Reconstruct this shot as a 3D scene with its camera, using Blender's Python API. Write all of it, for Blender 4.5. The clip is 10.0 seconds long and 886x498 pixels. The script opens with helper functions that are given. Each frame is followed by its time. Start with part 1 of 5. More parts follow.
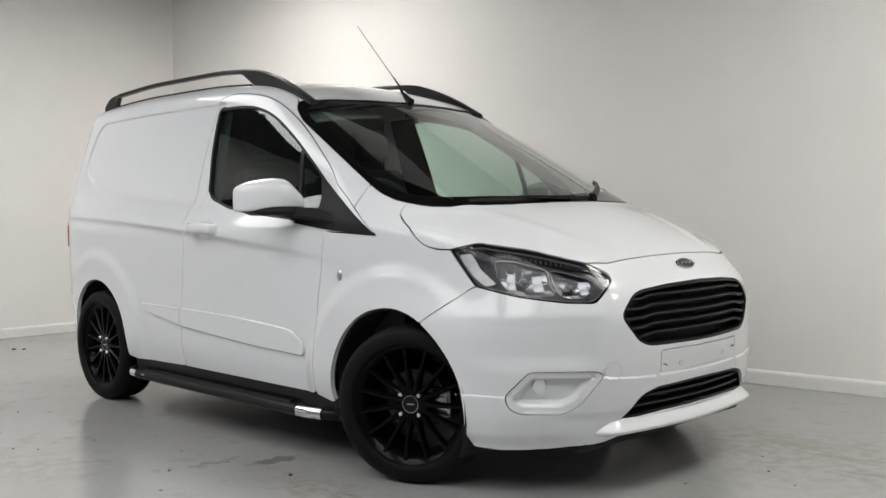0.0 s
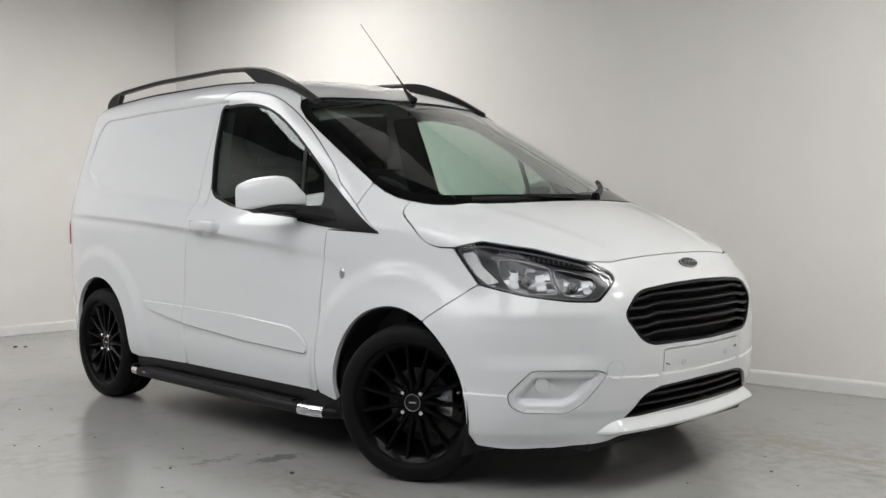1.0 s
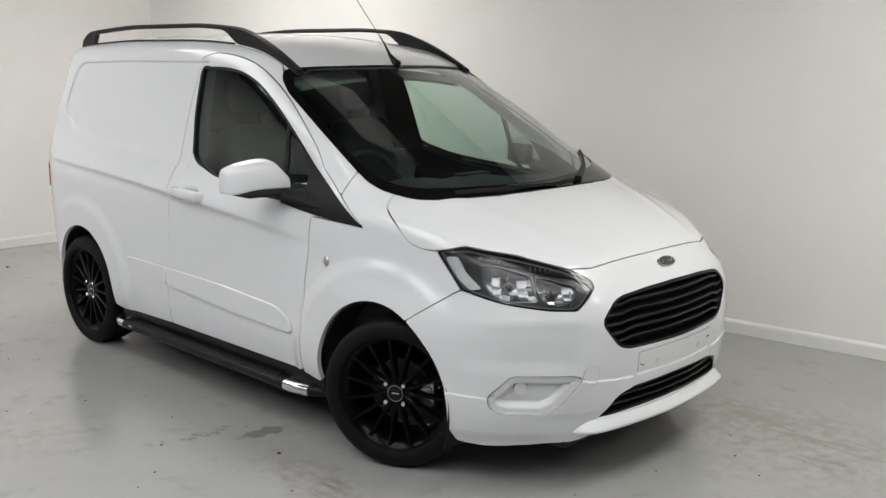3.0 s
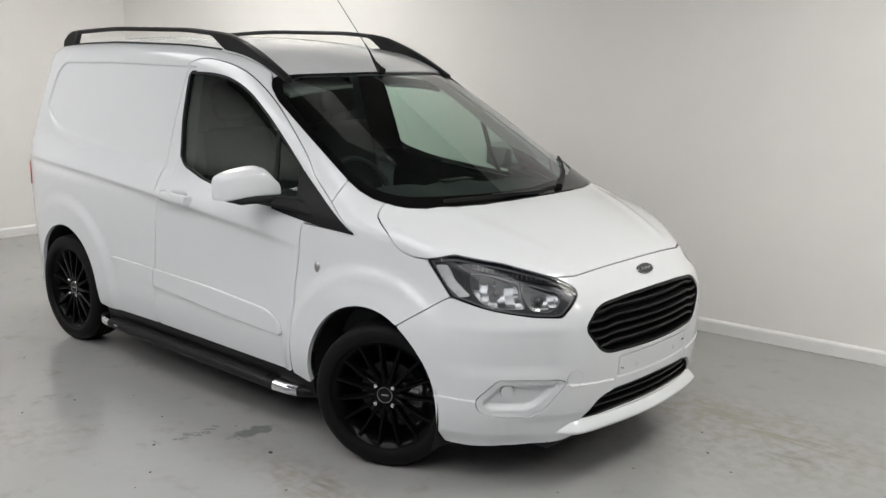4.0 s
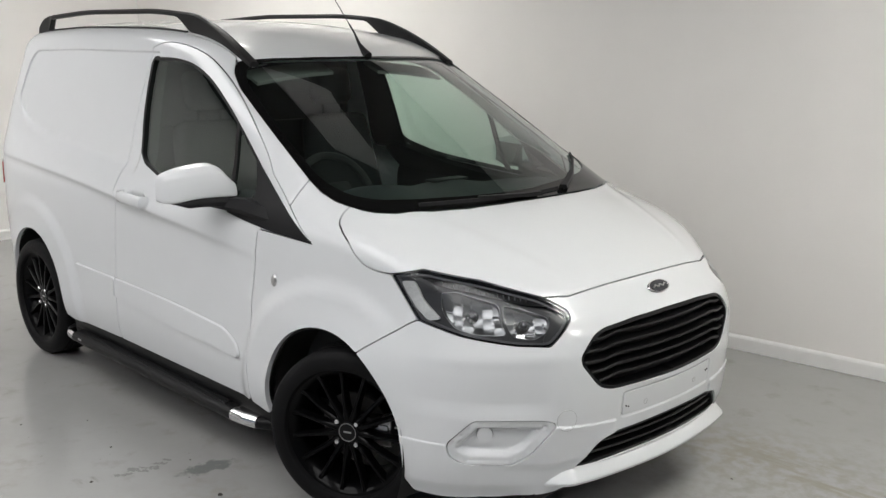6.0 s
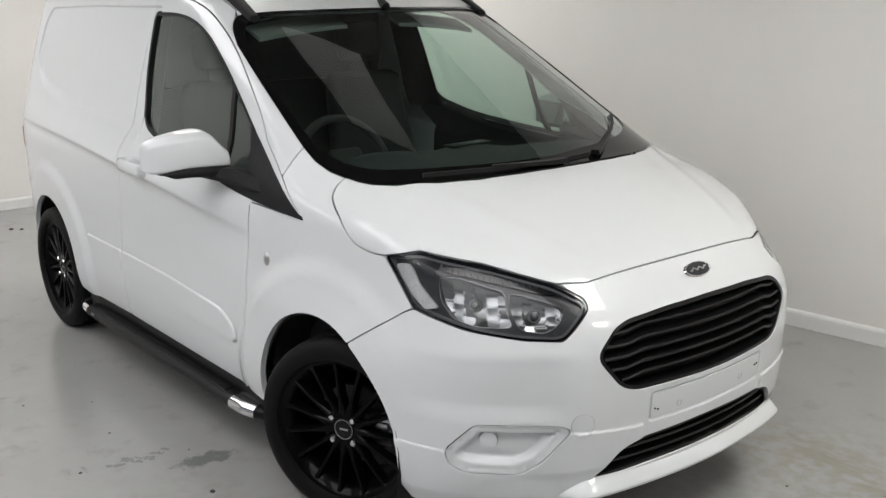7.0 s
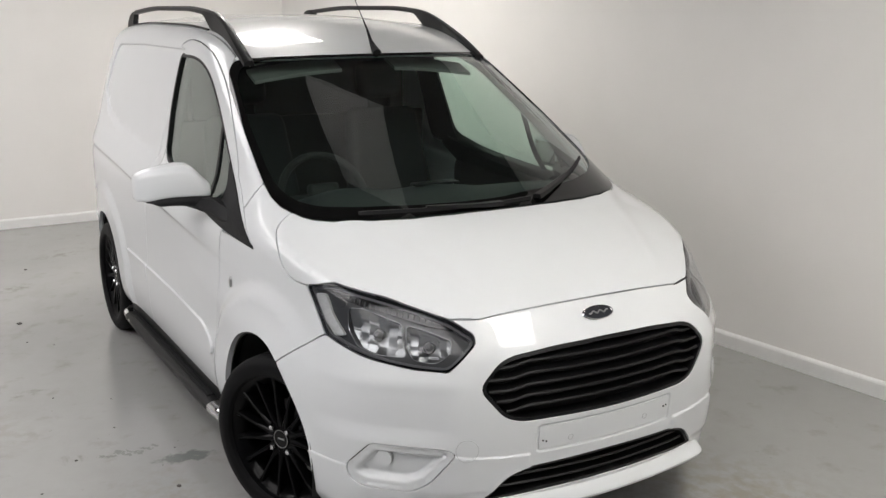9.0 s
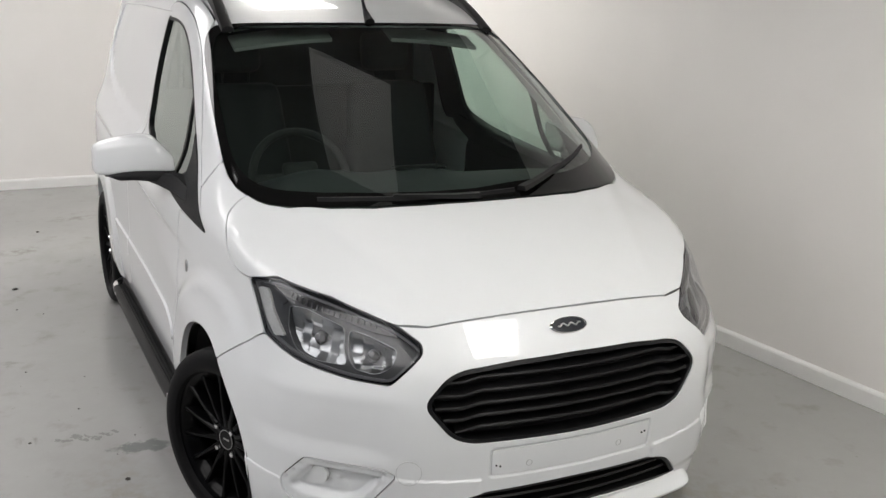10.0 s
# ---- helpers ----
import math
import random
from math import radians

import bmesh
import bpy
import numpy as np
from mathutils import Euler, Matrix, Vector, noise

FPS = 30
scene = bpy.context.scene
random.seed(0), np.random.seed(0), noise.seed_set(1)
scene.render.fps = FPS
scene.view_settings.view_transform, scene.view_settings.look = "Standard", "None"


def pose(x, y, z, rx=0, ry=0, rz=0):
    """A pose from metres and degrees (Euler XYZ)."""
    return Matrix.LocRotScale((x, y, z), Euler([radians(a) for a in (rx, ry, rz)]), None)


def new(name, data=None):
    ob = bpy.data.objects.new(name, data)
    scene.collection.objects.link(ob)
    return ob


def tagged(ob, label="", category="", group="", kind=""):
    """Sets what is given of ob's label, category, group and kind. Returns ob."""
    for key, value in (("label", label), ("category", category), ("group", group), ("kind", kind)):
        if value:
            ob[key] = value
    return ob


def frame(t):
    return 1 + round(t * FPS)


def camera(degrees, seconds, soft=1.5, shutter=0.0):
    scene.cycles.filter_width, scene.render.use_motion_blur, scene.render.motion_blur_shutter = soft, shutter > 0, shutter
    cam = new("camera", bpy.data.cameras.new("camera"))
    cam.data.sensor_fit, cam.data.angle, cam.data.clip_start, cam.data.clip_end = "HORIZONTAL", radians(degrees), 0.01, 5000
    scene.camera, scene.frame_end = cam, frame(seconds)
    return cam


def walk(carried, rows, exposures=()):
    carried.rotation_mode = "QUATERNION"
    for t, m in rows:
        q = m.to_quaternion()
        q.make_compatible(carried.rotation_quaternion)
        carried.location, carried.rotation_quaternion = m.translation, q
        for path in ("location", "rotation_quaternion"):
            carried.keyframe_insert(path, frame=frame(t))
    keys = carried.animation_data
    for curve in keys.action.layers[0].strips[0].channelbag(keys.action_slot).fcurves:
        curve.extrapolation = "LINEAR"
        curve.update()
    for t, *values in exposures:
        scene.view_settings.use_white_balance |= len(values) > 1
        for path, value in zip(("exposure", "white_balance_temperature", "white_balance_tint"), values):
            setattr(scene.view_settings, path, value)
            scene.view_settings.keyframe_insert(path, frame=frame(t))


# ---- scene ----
cam = camera(48.0, 10.0, soft=1.45)
# seconds, eye, turn to the left from +y, pitch, lean to the right
PATH = [
    (0.0, 2.851, -3.428, 1.089, 45.36, -2.65, 0.74),
    (0.5, 2.852, -3.428, 1.084, 45.46, -2.64, 0.59),
    (1.0, 2.842, -3.429, 1.080, 45.43, -2.62, 0.49),
    (1.5, 2.827, -3.452, 1.086, 45.03, -2.80, -0.19),
    (2.0, 2.793, -3.429, 1.245, 44.76, -6.32, -0.09),
    (2.5, 2.777, -3.445, 1.490, 44.07, -10.24, -0.03),
    (2.7, 2.793, -3.434, 1.576, 44.36, -11.03, -0.30),
    (3.8, 2.832, -3.553, 1.738, 43.25, -11.18, -0.87),
    (4.0, 2.810, -3.610, 1.770, 41.92, -11.98, -1.10),
    (4.5, 2.851, -3.532, 1.771, 42.03, -12.80, -0.65),
    (5.0, 2.872, -3.352, 1.753, 44.15, -12.43, -0.05),
    (5.5, 2.774, -3.191, 1.731, 44.57, -12.71, -0.21),
    (5.7, 2.712, -3.075, 1.696, 45.07, -12.02, -0.51),
    (6.8, 2.502, -2.526, 1.683, 49.50, -14.06, -0.18),
    (7.0, 2.498, -2.422, 1.668, 50.82, -14.69, 0.45),
    (7.5, 2.397, -2.272, 1.665, 50.74, -14.91, 0.76),
    (8.0, 2.777, -2.383, 1.776, 53.39, -14.38, 0.51),
    (8.5, 3.128, -2.358, 1.896, 56.19, -14.61, -0.19),
    (9.0, 3.136, -1.956, 1.797, 60.07, -13.74, 0.07),
    (9.5, 3.043, -1.778, 1.814, 61.77, -15.21, -0.93),
    (10.0, 2.988, -1.497, 1.797, 64.61, -15.51, -1.62),
]
walk(cam, [(t, pose(x, y, z, 90 + pitch, lean, yaw)) for t, x, y, z, yaw, pitch, lean in PATH],
     exposures=[(0.0, 0.05, 6500, 10), (2.7, 0.06, 6500, 10), (3.8, 0.06, 6500, 10), (5.7, 0.06, 6500, 10), (6.8, 0.09, 6500, 10), (7.5, 0.09, 6500, 10), (8.5, 0.10, 6600, 11.6), (10.0, 0.08, 6570, 11.3)])

# ---------------------------------------------------------------- light
world = bpy.data.worlds.new("world")
world.use_nodes = True
scene.world = world
world.node_tree.nodes["Background"].inputs[0].default_value = (0.9, 0.95, 1.0, 1)
world.node_tree.nodes["Background"].inputs[1].default_value = 0.02

CEILING = 3.15
LIGHTS = [(-3.15, 0.35), (1.9, 0.45), (4.4, 0.45)]
# added fill panels, out of view, that brighten the open side of the room
BROAD_FILL_LIGHTS = [(-3.5, -2.0), (-0.62, -2.9), (1.9, -2.1), (-3.5, -4.6), (-0.62, -4.9), (1.9, -4.2)]
WALL_SLOPE = 0.10
BACK_X = -5.66


def wall_y(x):
    return 1.985 + WALL_SLOPE * x


# ---------------------------------------------------------------- materials
def material(name, color, rough=0.5, metal=0.0, coat=0.0, spec=0.5, vary=0.0, grain=40.0, bump=0.0, bump_scale=300.0, coat_rough=0.03, rough_vary=0.0, coat_ior=1.5):
    m = bpy.data.materials.new(name)
    m.use_nodes = True
    nt = m.node_tree
    b = nt.nodes["Principled BSDF"]
    b.inputs["Base Color"].default_value = (*color, 1)
    b.inputs["Roughness"].default_value = rough
    b.inputs["Metallic"].default_value = metal
    b.inputs["Coat Weight"].default_value = coat
    b.inputs["Coat Roughness"].default_value = coat_rough
    b.inputs["Coat IOR"].default_value = coat_ior
    b.inputs["Specular IOR Level"].default_value = spec
    co = nt.nodes.new("ShaderNodeTexCoord")
    if vary:
        n1 = nt.nodes.new("ShaderNodeTexNoise")
        n1.inputs["Scale"].default_value = grain
        n1.inputs["Detail"].default_value = 6
        n2 = nt.nodes.new("ShaderNodeTexNoise")
        n2.inputs["Scale"].default_value = grain * 0.06
        n2.inputs["Detail"].default_value = 3
        add = nt.nodes.new("ShaderNodeMath")
        add.operation = "ADD"
        ramp = nt.nodes.new("ShaderNodeMapRange")
        ramp.inputs[1].default_value, ramp.inputs[2].default_value = 0.6, 1.4
        ramp.inputs[3].default_value, ramp.inputs[4].default_value = 1 - vary, 1 + vary
        mul = nt.nodes.new("ShaderNodeVectorMath")
        mul.operation = "SCALE"
        mul.inputs[0].default_value = color
        nt.links.new(co.outputs["Object"], n1.inputs["Vector"])
        nt.links.new(co.outputs["Object"], n2.inputs["Vector"])
        nt.links.new(n1.outputs["Fac"], add.inputs[0])
        nt.links.new(n2.outputs["Fac"], add.inputs[1])
        nt.links.new(add.outputs[0], ramp.inputs[0])
        nt.links.new(ramp.outputs[0], mul.inputs["Scale"])
        nt.links.new(mul.outputs[0], b.inputs["Base Color"])
        if rough_vary:
            r2 = nt.nodes.new("ShaderNodeMapRange")
            r2.inputs[1].default_value, r2.inputs[2].default_value = 0.6, 1.4
            r2.inputs[3].default_value, r2.inputs[4].default_value = rough - rough_vary, rough + rough_vary
            nt.links.new(add.outputs[0], r2.inputs[0])
            nt.links.new(r2.outputs[0], b.inputs["Roughness"])
    if bump:
        nb = nt.nodes.new("ShaderNodeTexNoise")
        nb.inputs["Scale"].default_value = bump_scale
        nb.inputs["Detail"].default_value = 4
        bu = nt.nodes.new("ShaderNodeBump")
        bu.inputs["Strength"].default_value = bump
        bu.inputs["Distance"].default_value = 0.002
        nt.links.new(co.outputs["Object"], nb.inputs["Vector"])
        nt.links.new(nb.outputs["Fac"], bu.inputs["Height"])
        nt.links.new(bu.outputs["Normal"], b.inputs["Normal"])
    return m


def glass(name, tint, ior=1.5, rough=0.0, coating=(1, 1, 1)):
    """A pane: a tinted sheet that lets light through and mirrors by its Fresnel gloss."""
    m = bpy.data.materials.new(name)
    m.use_nodes = True
    nt = m.node_tree
    nt.nodes.clear()
    out = nt.nodes.new("ShaderNodeOutputMaterial")
    tr = nt.nodes.new("ShaderNodeBsdfTransparent")
    tr.inputs[0].default_value = (*tint, 1)
    gl = nt.nodes.new("ShaderNodeBsdfGlossy")
    gl.inputs["Roughness"].default_value = rough
    gl.inputs["Color"].default_value = (*coating, 1)
    # Schlick's gloss of a sheet, the same from both sides
    lw = nt.nodes.new("ShaderNodeLayerWeight")
    lw.inputs[0].default_value = 0.5
    pw = nt.nodes.new("ShaderNodeMath")
    pw.operation, pw.inputs[1].default_value = "POWER", 5.0
    fr = nt.nodes.new("ShaderNodeMath")
    f0 = ((ior - 1) / (ior + 1)) ** 2
    fr.operation, fr.inputs[1].default_value, fr.inputs[2].default_value = "MULTIPLY_ADD", 1 - f0, f0
    nt.links.new(lw.outputs["Facing"], pw.inputs[0])
    nt.links.new(pw.outputs[0], fr.inputs[0])
    # both faces of the pane mirror: 2F / (1 + F)
    up, down, both = (nt.nodes.new("ShaderNodeMath") for _ in range(3))
    up.operation, up.inputs[1].default_value = "MULTIPLY", 2.0
    down.operation, down.inputs[1].default_value = "ADD", 1.0
    both.operation = "DIVIDE"
    nt.links.new(fr.outputs[0], up.inputs[0])
    nt.links.new(fr.outputs[0], down.inputs[0])
    nt.links.new(up.outputs[0], both.inputs[0])
    nt.links.new(down.outputs[0], both.inputs[1])
    mix = nt.nodes.new("ShaderNodeMixShader")
    nt.links.new(both.outputs[0], mix.inputs[0])
    nt.links.new(tr.outputs[0], mix.inputs[1])
    nt.links.new(gl.outputs[0], mix.inputs[2])
    nt.links.new(mix.outputs[0], out.inputs[0])
    return m


def emitter(name, color, strength):
    m = bpy.data.materials.new(name)
    m.use_nodes = True
    b = m.node_tree.nodes["Principled BSDF"]
    b.inputs["Base Color"].default_value = (0.8, 0.8, 0.8, 1)
    b.inputs["Emission Color"].default_value = (*color, 1)
    b.inputs["Emission Strength"].default_value = strength
    return m


PAINT = material("white_paint", (0.715, 0.731, 0.742), 0.35, coat=1.0, vary=0.012, grain=9, bump=0.02, bump_scale=700, coat_rough=0.02, spec=0.3, coat_ior=1.45)
PLASTIC = material("black_textured_plastic", (0.008, 0.008, 0.009), 0.5, spec=0.2, vary=0.2, grain=60, bump=0.25, bump_scale=900)
SATIN = material("satin_black_trim", (0.006, 0.006, 0.0065), 0.42, spec=0.2, vary=0.15, grain=30, bump=0.05)
GLOSSBLACK = material("gloss_black_alloy", (0.0022, 0.0022, 0.0025), 0.3, coat=0.13, spec=0.05, vary=0.2, grain=40, coat_rough=0.04)
GRILLEBLACK = material("grille_black", (0.004, 0.004, 0.0045), 0.42, spec=0.28, vary=0.2, grain=40)
RUBBER = material("tyre_rubber", (0.005, 0.005, 0.0055), 0.6, spec=0.14, vary=0.25, grain=25, bump=0.2, bump_scale=400)
CHROME = material("chrome", (0.75, 0.75, 0.76), 0.09, metal=1.0, vary=0.05, grain=50)
REFLECTOR = material("bright_reflector", (0.33, 0.335, 0.34), 0.30, metal=1.0, vary=0.06, grain=60)
STEEL = material("brushed_steel", (0.5, 0.5, 0.5), 0.28, metal=1.0, vary=0.1, grain=120)
DARKSTEEL = material("dark_brake_iron", (0.06, 0.058, 0.056), 0.5, metal=0.6, vary=0.3, grain=80)
LAMPDARK = material("lamp_bezel_grey", (0.13, 0.13, 0.135), 0.35, vary=0.15, grain=40)
FROSTED = material("frosted_reflector", (0.62, 0.62, 0.61), 0.45, metal=0.6, vary=0.25, grain=160, bump=0.4, bump_scale=500)
LAMPBLACK = material("lamp_gloss_black", (0.008, 0.008, 0.009), 0.18, vary=0.1, grain=60)
SMOKE = material("lamp_mask_grey", (0.032, 0.032, 0.034), 0.3, vary=0.12, grain=60)
BEZEL = material("lamp_frame_grey", (0.10, 0.10, 0.105), 0.3, vary=0.1, grain=60)
BADGE = material("dark_blue_enamel", (0.012, 0.014, 0.02), 0.3, coat=0.2)
GAP = material("panel_gap_black", (0.006, 0.006, 0.006), 0.8)
CABIN = material("cabin_dark_plastic", (0.006, 0.0065, 0.007), 0.75, vary=0.2, grain=30, bump=0.15)
FABRIC = material("seat_fabric", (0.006, 0.0065, 0.0075), 0.9, vary=0.3, grain=90, bump=0.3, bump_scale=700)
DASH = material("dashboard_plastic", (0.022, 0.024, 0.026), 0.6, vary=0.2, grain=40, bump=0.2)
HEADLINER = material("grey_headliner", (0.46, 0.46, 0.45), 0.9, vary=0.08, grain=60)
VISOR = material("visor_grey", (0.16, 0.165, 0.16), 0.85, vary=0.08, grain=60)
FRIT = material("black_glass_border", (0.004, 0.004, 0.004), 0.03, spec=0.5)
REDLENS = material("red_lens", (0.35, 0.015, 0.012), 0.15, coat=1.0)
SCREEN_GLASS = glass("windscreen_glass", (0.81, 0.93, 0.87), 1.5)
SIDE_GLASS = glass("side_glass", (0.67, 0.81, 0.74), 1.5, coating=(0.93, 1.0, 0.97))
LAMP_GLASS = glass("lamp_glass", (0.93, 0.94, 0.95), 1.20, 0.0)
WALLPAINT = material("wall_white_emulsion", (0.88, 0.858, 0.832), 0.75, vary=0.025, grain=3, bump=0.08, bump_scale=160)
SKIRTWHITE = material("skirting_gloss_white", (0.86, 0.855, 0.84), 0.3, vary=0.03, grain=12)
# for walls out of view: blue-grey so their bounce cools the van's side
UNSEEN_WALL = material("unseen_wall_blue_grey", (0.33, 0.37, 0.43), 0.75, vary=0.05, grain=3, bump=0.08, bump_scale=160)
CEILDARK = material("ceiling_board", (0.07, 0.07, 0.07), 0.85, vary=0.1, grain=4)
PANELWHITE = material("white_tray", (0.8, 0.8, 0.8), 0.5)
LED = emitter("led_diffuser", (1.0, 0.985, 0.935), 19.9)
# dim glow of the added fill panels
FILL_BROAD = emitter("broad_fill_diffuser", (1.0, 0.988, 0.985), 3.5)
UNLIT = material("unlit_diffuser", (0.78, 0.78, 0.77), 0.6)
JOINT = material("fine_joint_grey", (0.42, 0.425, 0.43), 0.6)
DEBRIS = material("dark_grit", (0.05, 0.045, 0.04), 0.9)


# ---------------------------------------------------------------- mesh helpers
def part(name, bm, mat, parent=None, label="", smooth=True):
    """Links a bmesh as one mesh object under a thing or a part."""
    me = bpy.data.meshes.new(name)
    bm.to_mesh(me)
    bm.free()
    if smooth:
        for p in me.polygons:
            p.use_smooth = True
        me.set_sharp_from_angle(angle=radians(35))
    me.materials.append(mat)
    ob = new(name, me)
    if parent is not None:
        ob.parent = parent
    if label:
        ob["label"] = label
    return ob


def mesh_bm(verts, faces):
    bm = bmesh.new()
    vs = [bm.verts.new(v) for v in verts]
    for f in faces:
        try:
            bm.faces.new([vs[i] for i in f])
        except ValueError:
            pass
    return bm


def box_bm(x0, x1, y0, y1, z0, z1, bevel=0.0, segments=2):
    bm = bmesh.new()
    bmesh.ops.create_cube(bm, size=1.0)
    for v in bm.verts:
        v.co = Vector((x0 + (v.co.x + 0.5) * (x1 - x0), y0 + (v.co.y + 0.5) * (y1 - y0), z0 + (v.co.z + 0.5) * (z1 - z0)))
    if bevel:
        bmesh.ops.bevel(bm, geom=bm.edges[:], offset=bevel, segments=segments, profile=0.5, affect="EDGES")
    return bm


def lathe_bm(profile, n=48, closed=False):
    """Turns (radius, height) pairs about the y axis."""
    prof = list(profile) + ([profile[0]] if closed else [])
    verts, faces = [], []
    m = len(profile)
    for i in range(n):
        a = 2 * math.pi * i / n
        for r, h in profile:
            verts.append((r * math.cos(a), h, r * math.sin(a)))
    for i in range(n):
        j = (i + 1) % n
        for k in range(len(prof) - 1):
            k2 = (k + 1) % m
            faces.append((i * m + k, i * m + k2, j * m + k2, j * m + k))
    bm = mesh_bm(verts, faces)
    bmesh.ops.remove_doubles(bm, verts=bm.verts[:], dist=1e-6)
    bmesh.ops.recalc_face_normals(bm, faces=bm.faces[:])
    return bm


def sweep_bm(points, section, up=(0, 0, 1), scales=None, cap=True):
    """Sweeps a closed 2D section along a line of points."""
    pts = [Vector(p) for p in points]
    verts, faces = [], []
    n = len(section)
    for i, p in enumerate(pts):
        d = (pts[min(i + 1, len(pts) - 1)] - pts[max(i - 1, 0)]).normalized()
        s = d.cross(Vector(up)).normalized()
        u = s.cross(d).normalized()
        k = scales[i] if scales else 1.0
        for a, b in section:
            verts.append(p + s * a * k + u * b * k)
    for i in range(len(pts) - 1):
        for j in range(n):
            j2 = (j + 1) % n
            faces.append((i * n + j, i * n + j2, (i + 1) * n + j2, (i + 1) * n + j))
    if cap:
        faces.append(tuple(range(n - 1, -1, -1)))
        faces.append(tuple(range((len(pts) - 1) * n, len(pts) * n)))
    bm = mesh_bm(verts, faces)
    bmesh.ops.recalc_face_normals(bm, faces=bm.faces[:])
    return bm


def ring_section(r, n=10):
    return [(r * math.cos(2 * math.pi * i / n), r * math.sin(2 * math.pi * i / n)) for i in range(n)]


def merge(*bms):
    out = bmesh.new()
    for b in bms:
        me = bpy.data.meshes.new("tmp")
        b.to_mesh(me)
        b.free()
        out.from_mesh(me)
        bpy.data.meshes.remove(me)
    return out


def moved(bm, m):
    bmesh.ops.transform(bm, matrix=m, verts=bm.verts[:])
    return bm


# ---------------------------------------------------------------- curves
def table(xs, ys, soft=0.0, n=1500):
    """A smooth function through a short table (monotone cubic, then softened)."""
    xs, ys = np.array(xs, float), np.array(ys, float)
    h, d = np.diff(xs), np.diff(ys) / np.diff(xs)
    m = np.zeros(len(xs))
    m[0], m[-1] = d[0], d[-1]
    for i in range(1, len(xs) - 1):
        if d[i - 1] * d[i] > 0:
            w1, w2 = 2 * h[i] + h[i - 1], h[i] + 2 * h[i - 1]
            m[i] = (w1 + w2) / (w1 / d[i - 1] + w2 / d[i])
    g = np.linspace(xs[0], xs[-1], n)
    k = np.clip(np.searchsorted(xs, g) - 1, 0, len(xs) - 2)
    t = (g - xs[k]) / h[k]
    v = (2 * t**3 - 3 * t**2 + 1) * ys[k] + (t**3 - 2 * t**2 + t) * h[k] * m[k] + (3 * t**2 - 2 * t**3) * ys[k + 1] + (t**3 - t**2) * h[k] * m[k + 1]
    step = g[1] - g[0]
    if soft:
        r = int(3 * soft / step)
        ker = np.exp(-0.5 * (np.arange(-r, r + 1) * step / soft) ** 2)
        ker /= ker.sum()
        left = v[0] - (v[1] - v[0]) * np.arange(r, 0, -1)
        right = v[-1] + (v[-1] - v[-2]) * np.arange(1, r + 1)
        v = np.convolve(np.r_[left, v, right], ker, "valid")
    s0, s1 = (v[1] - v[0]) / step, (v[-1] - v[-2]) / step

    def f(x):
        x = np.asarray(x, float)
        y = np.interp(x, g, v)
        return y + np.where(x < g[0], (x - g[0]) * s0, 0) + np.where(x > g[-1], (x - g[-1]) * s1, 0)

    return f


def smax(a, b, k):
    h = np.maximum(k - np.abs(a - b), 0) / k
    return np.maximum(a, b) + h * h * k / 4


def smin(a, b, k):
    return -smax(-a, -b, k)


def sstep(a, b, x):
    t = np.clip((x - a) / (b - a), 0, 1)
    return t * t * (3 - 2 * t)


# ---------------------------------------------------------------- the van's surface (x ahead of the front axle, q half width, z up)
FRONT_AXLE, REAR_AXLE, HUB = -0.005, -2.525, 0.308
ARCH_F, ARCH_R = (-0.045, 0.307, 0.374), (-2.53, 0.312, 0.368)
SECTION = table([0.10, 0.20, 0.30, 0.42, 0.60, 0.80, 0.95, 1.02, 1.08, 1.14, 1.30, 1.45, 1.58, 1.66, 1.74],
                [0.79, 0.832, 0.858, 0.872, 0.871, 0.872, 0.872, 0.845, 0.810, 0.782, 0.742, 0.702, 0.662, 0.640, 0.615], 0.022)
CREASE = table([-3.3, -2.8, -2.1, -1.55, -0.9, -0.45, 0.3], [1.055, 1.04, 1.01, 0.975, 0.925, 0.885, 0.83], 0.1)
NOSE = table([0.10, 0.17, 0.24, 0.30, 0.45, 0.56, 0.66, 0.72, 0.76, 0.80, 0.83, 0.86, 0.90, 1.00, 1.20],
             [0.735, 0.754, 0.772, 0.795, 0.815, 0.822, 0.822, 0.813, 0.798, 0.772, 0.748, 0.727, 0.71, 0.69, 0.66], 0.018)
NARROW = table([0.10, 0.38, 0.55, 0.64, 0.70, 0.78, 0.90, 1.00, 1.20], [0.985, 1.0, 1.0, 0.99, 0.965, 0.945, 0.945, 0.94, 0.92], 0.03)
SWEEP = table([0.0, 0.11, 0.187, 0.255, 0.30, 0.394, 0.474, 0.524, 0.59, 0.67, 0.775, 0.92, 1.14, 1.6],
              [0.0, 0.20, 0.35, 0.46, 0.52, 0.60, 0.68, 0.73, 0.78, 0.82, 0.852, 0.882, 0.92, 1.0], 0.02)
TAIL = table([0.0, 0.10, 0.25, 0.40, 0.52, 0.62, 0.72, 0.9, 1.4], [0.0, 0.45, 0.60, 0.70, 0.78, 0.83, 0.865, 0.90, 0.98], 0.02)
BONNET = table([-0.5, -0.25, 0.0, 0.187, 0.35, 0.50, 0.62, 0.685, 0.80], [1.19, 1.175, 1.138, 1.092, 1.035, 0.973, 0.914, 0.876, 0.80], 0.03)
ROOF = table([-3.4, -3.15, -2.97, -2.7, -2.3, -1.8, -1.45, -1.25, -1.05, -0.9, -0.82, -0.6],
             [1.64, 1.695, 1.722, 1.742, 1.756, 1.755, 1.740, 1.716, 1.667, 1.612, 1.58, 1.48], 0.03)


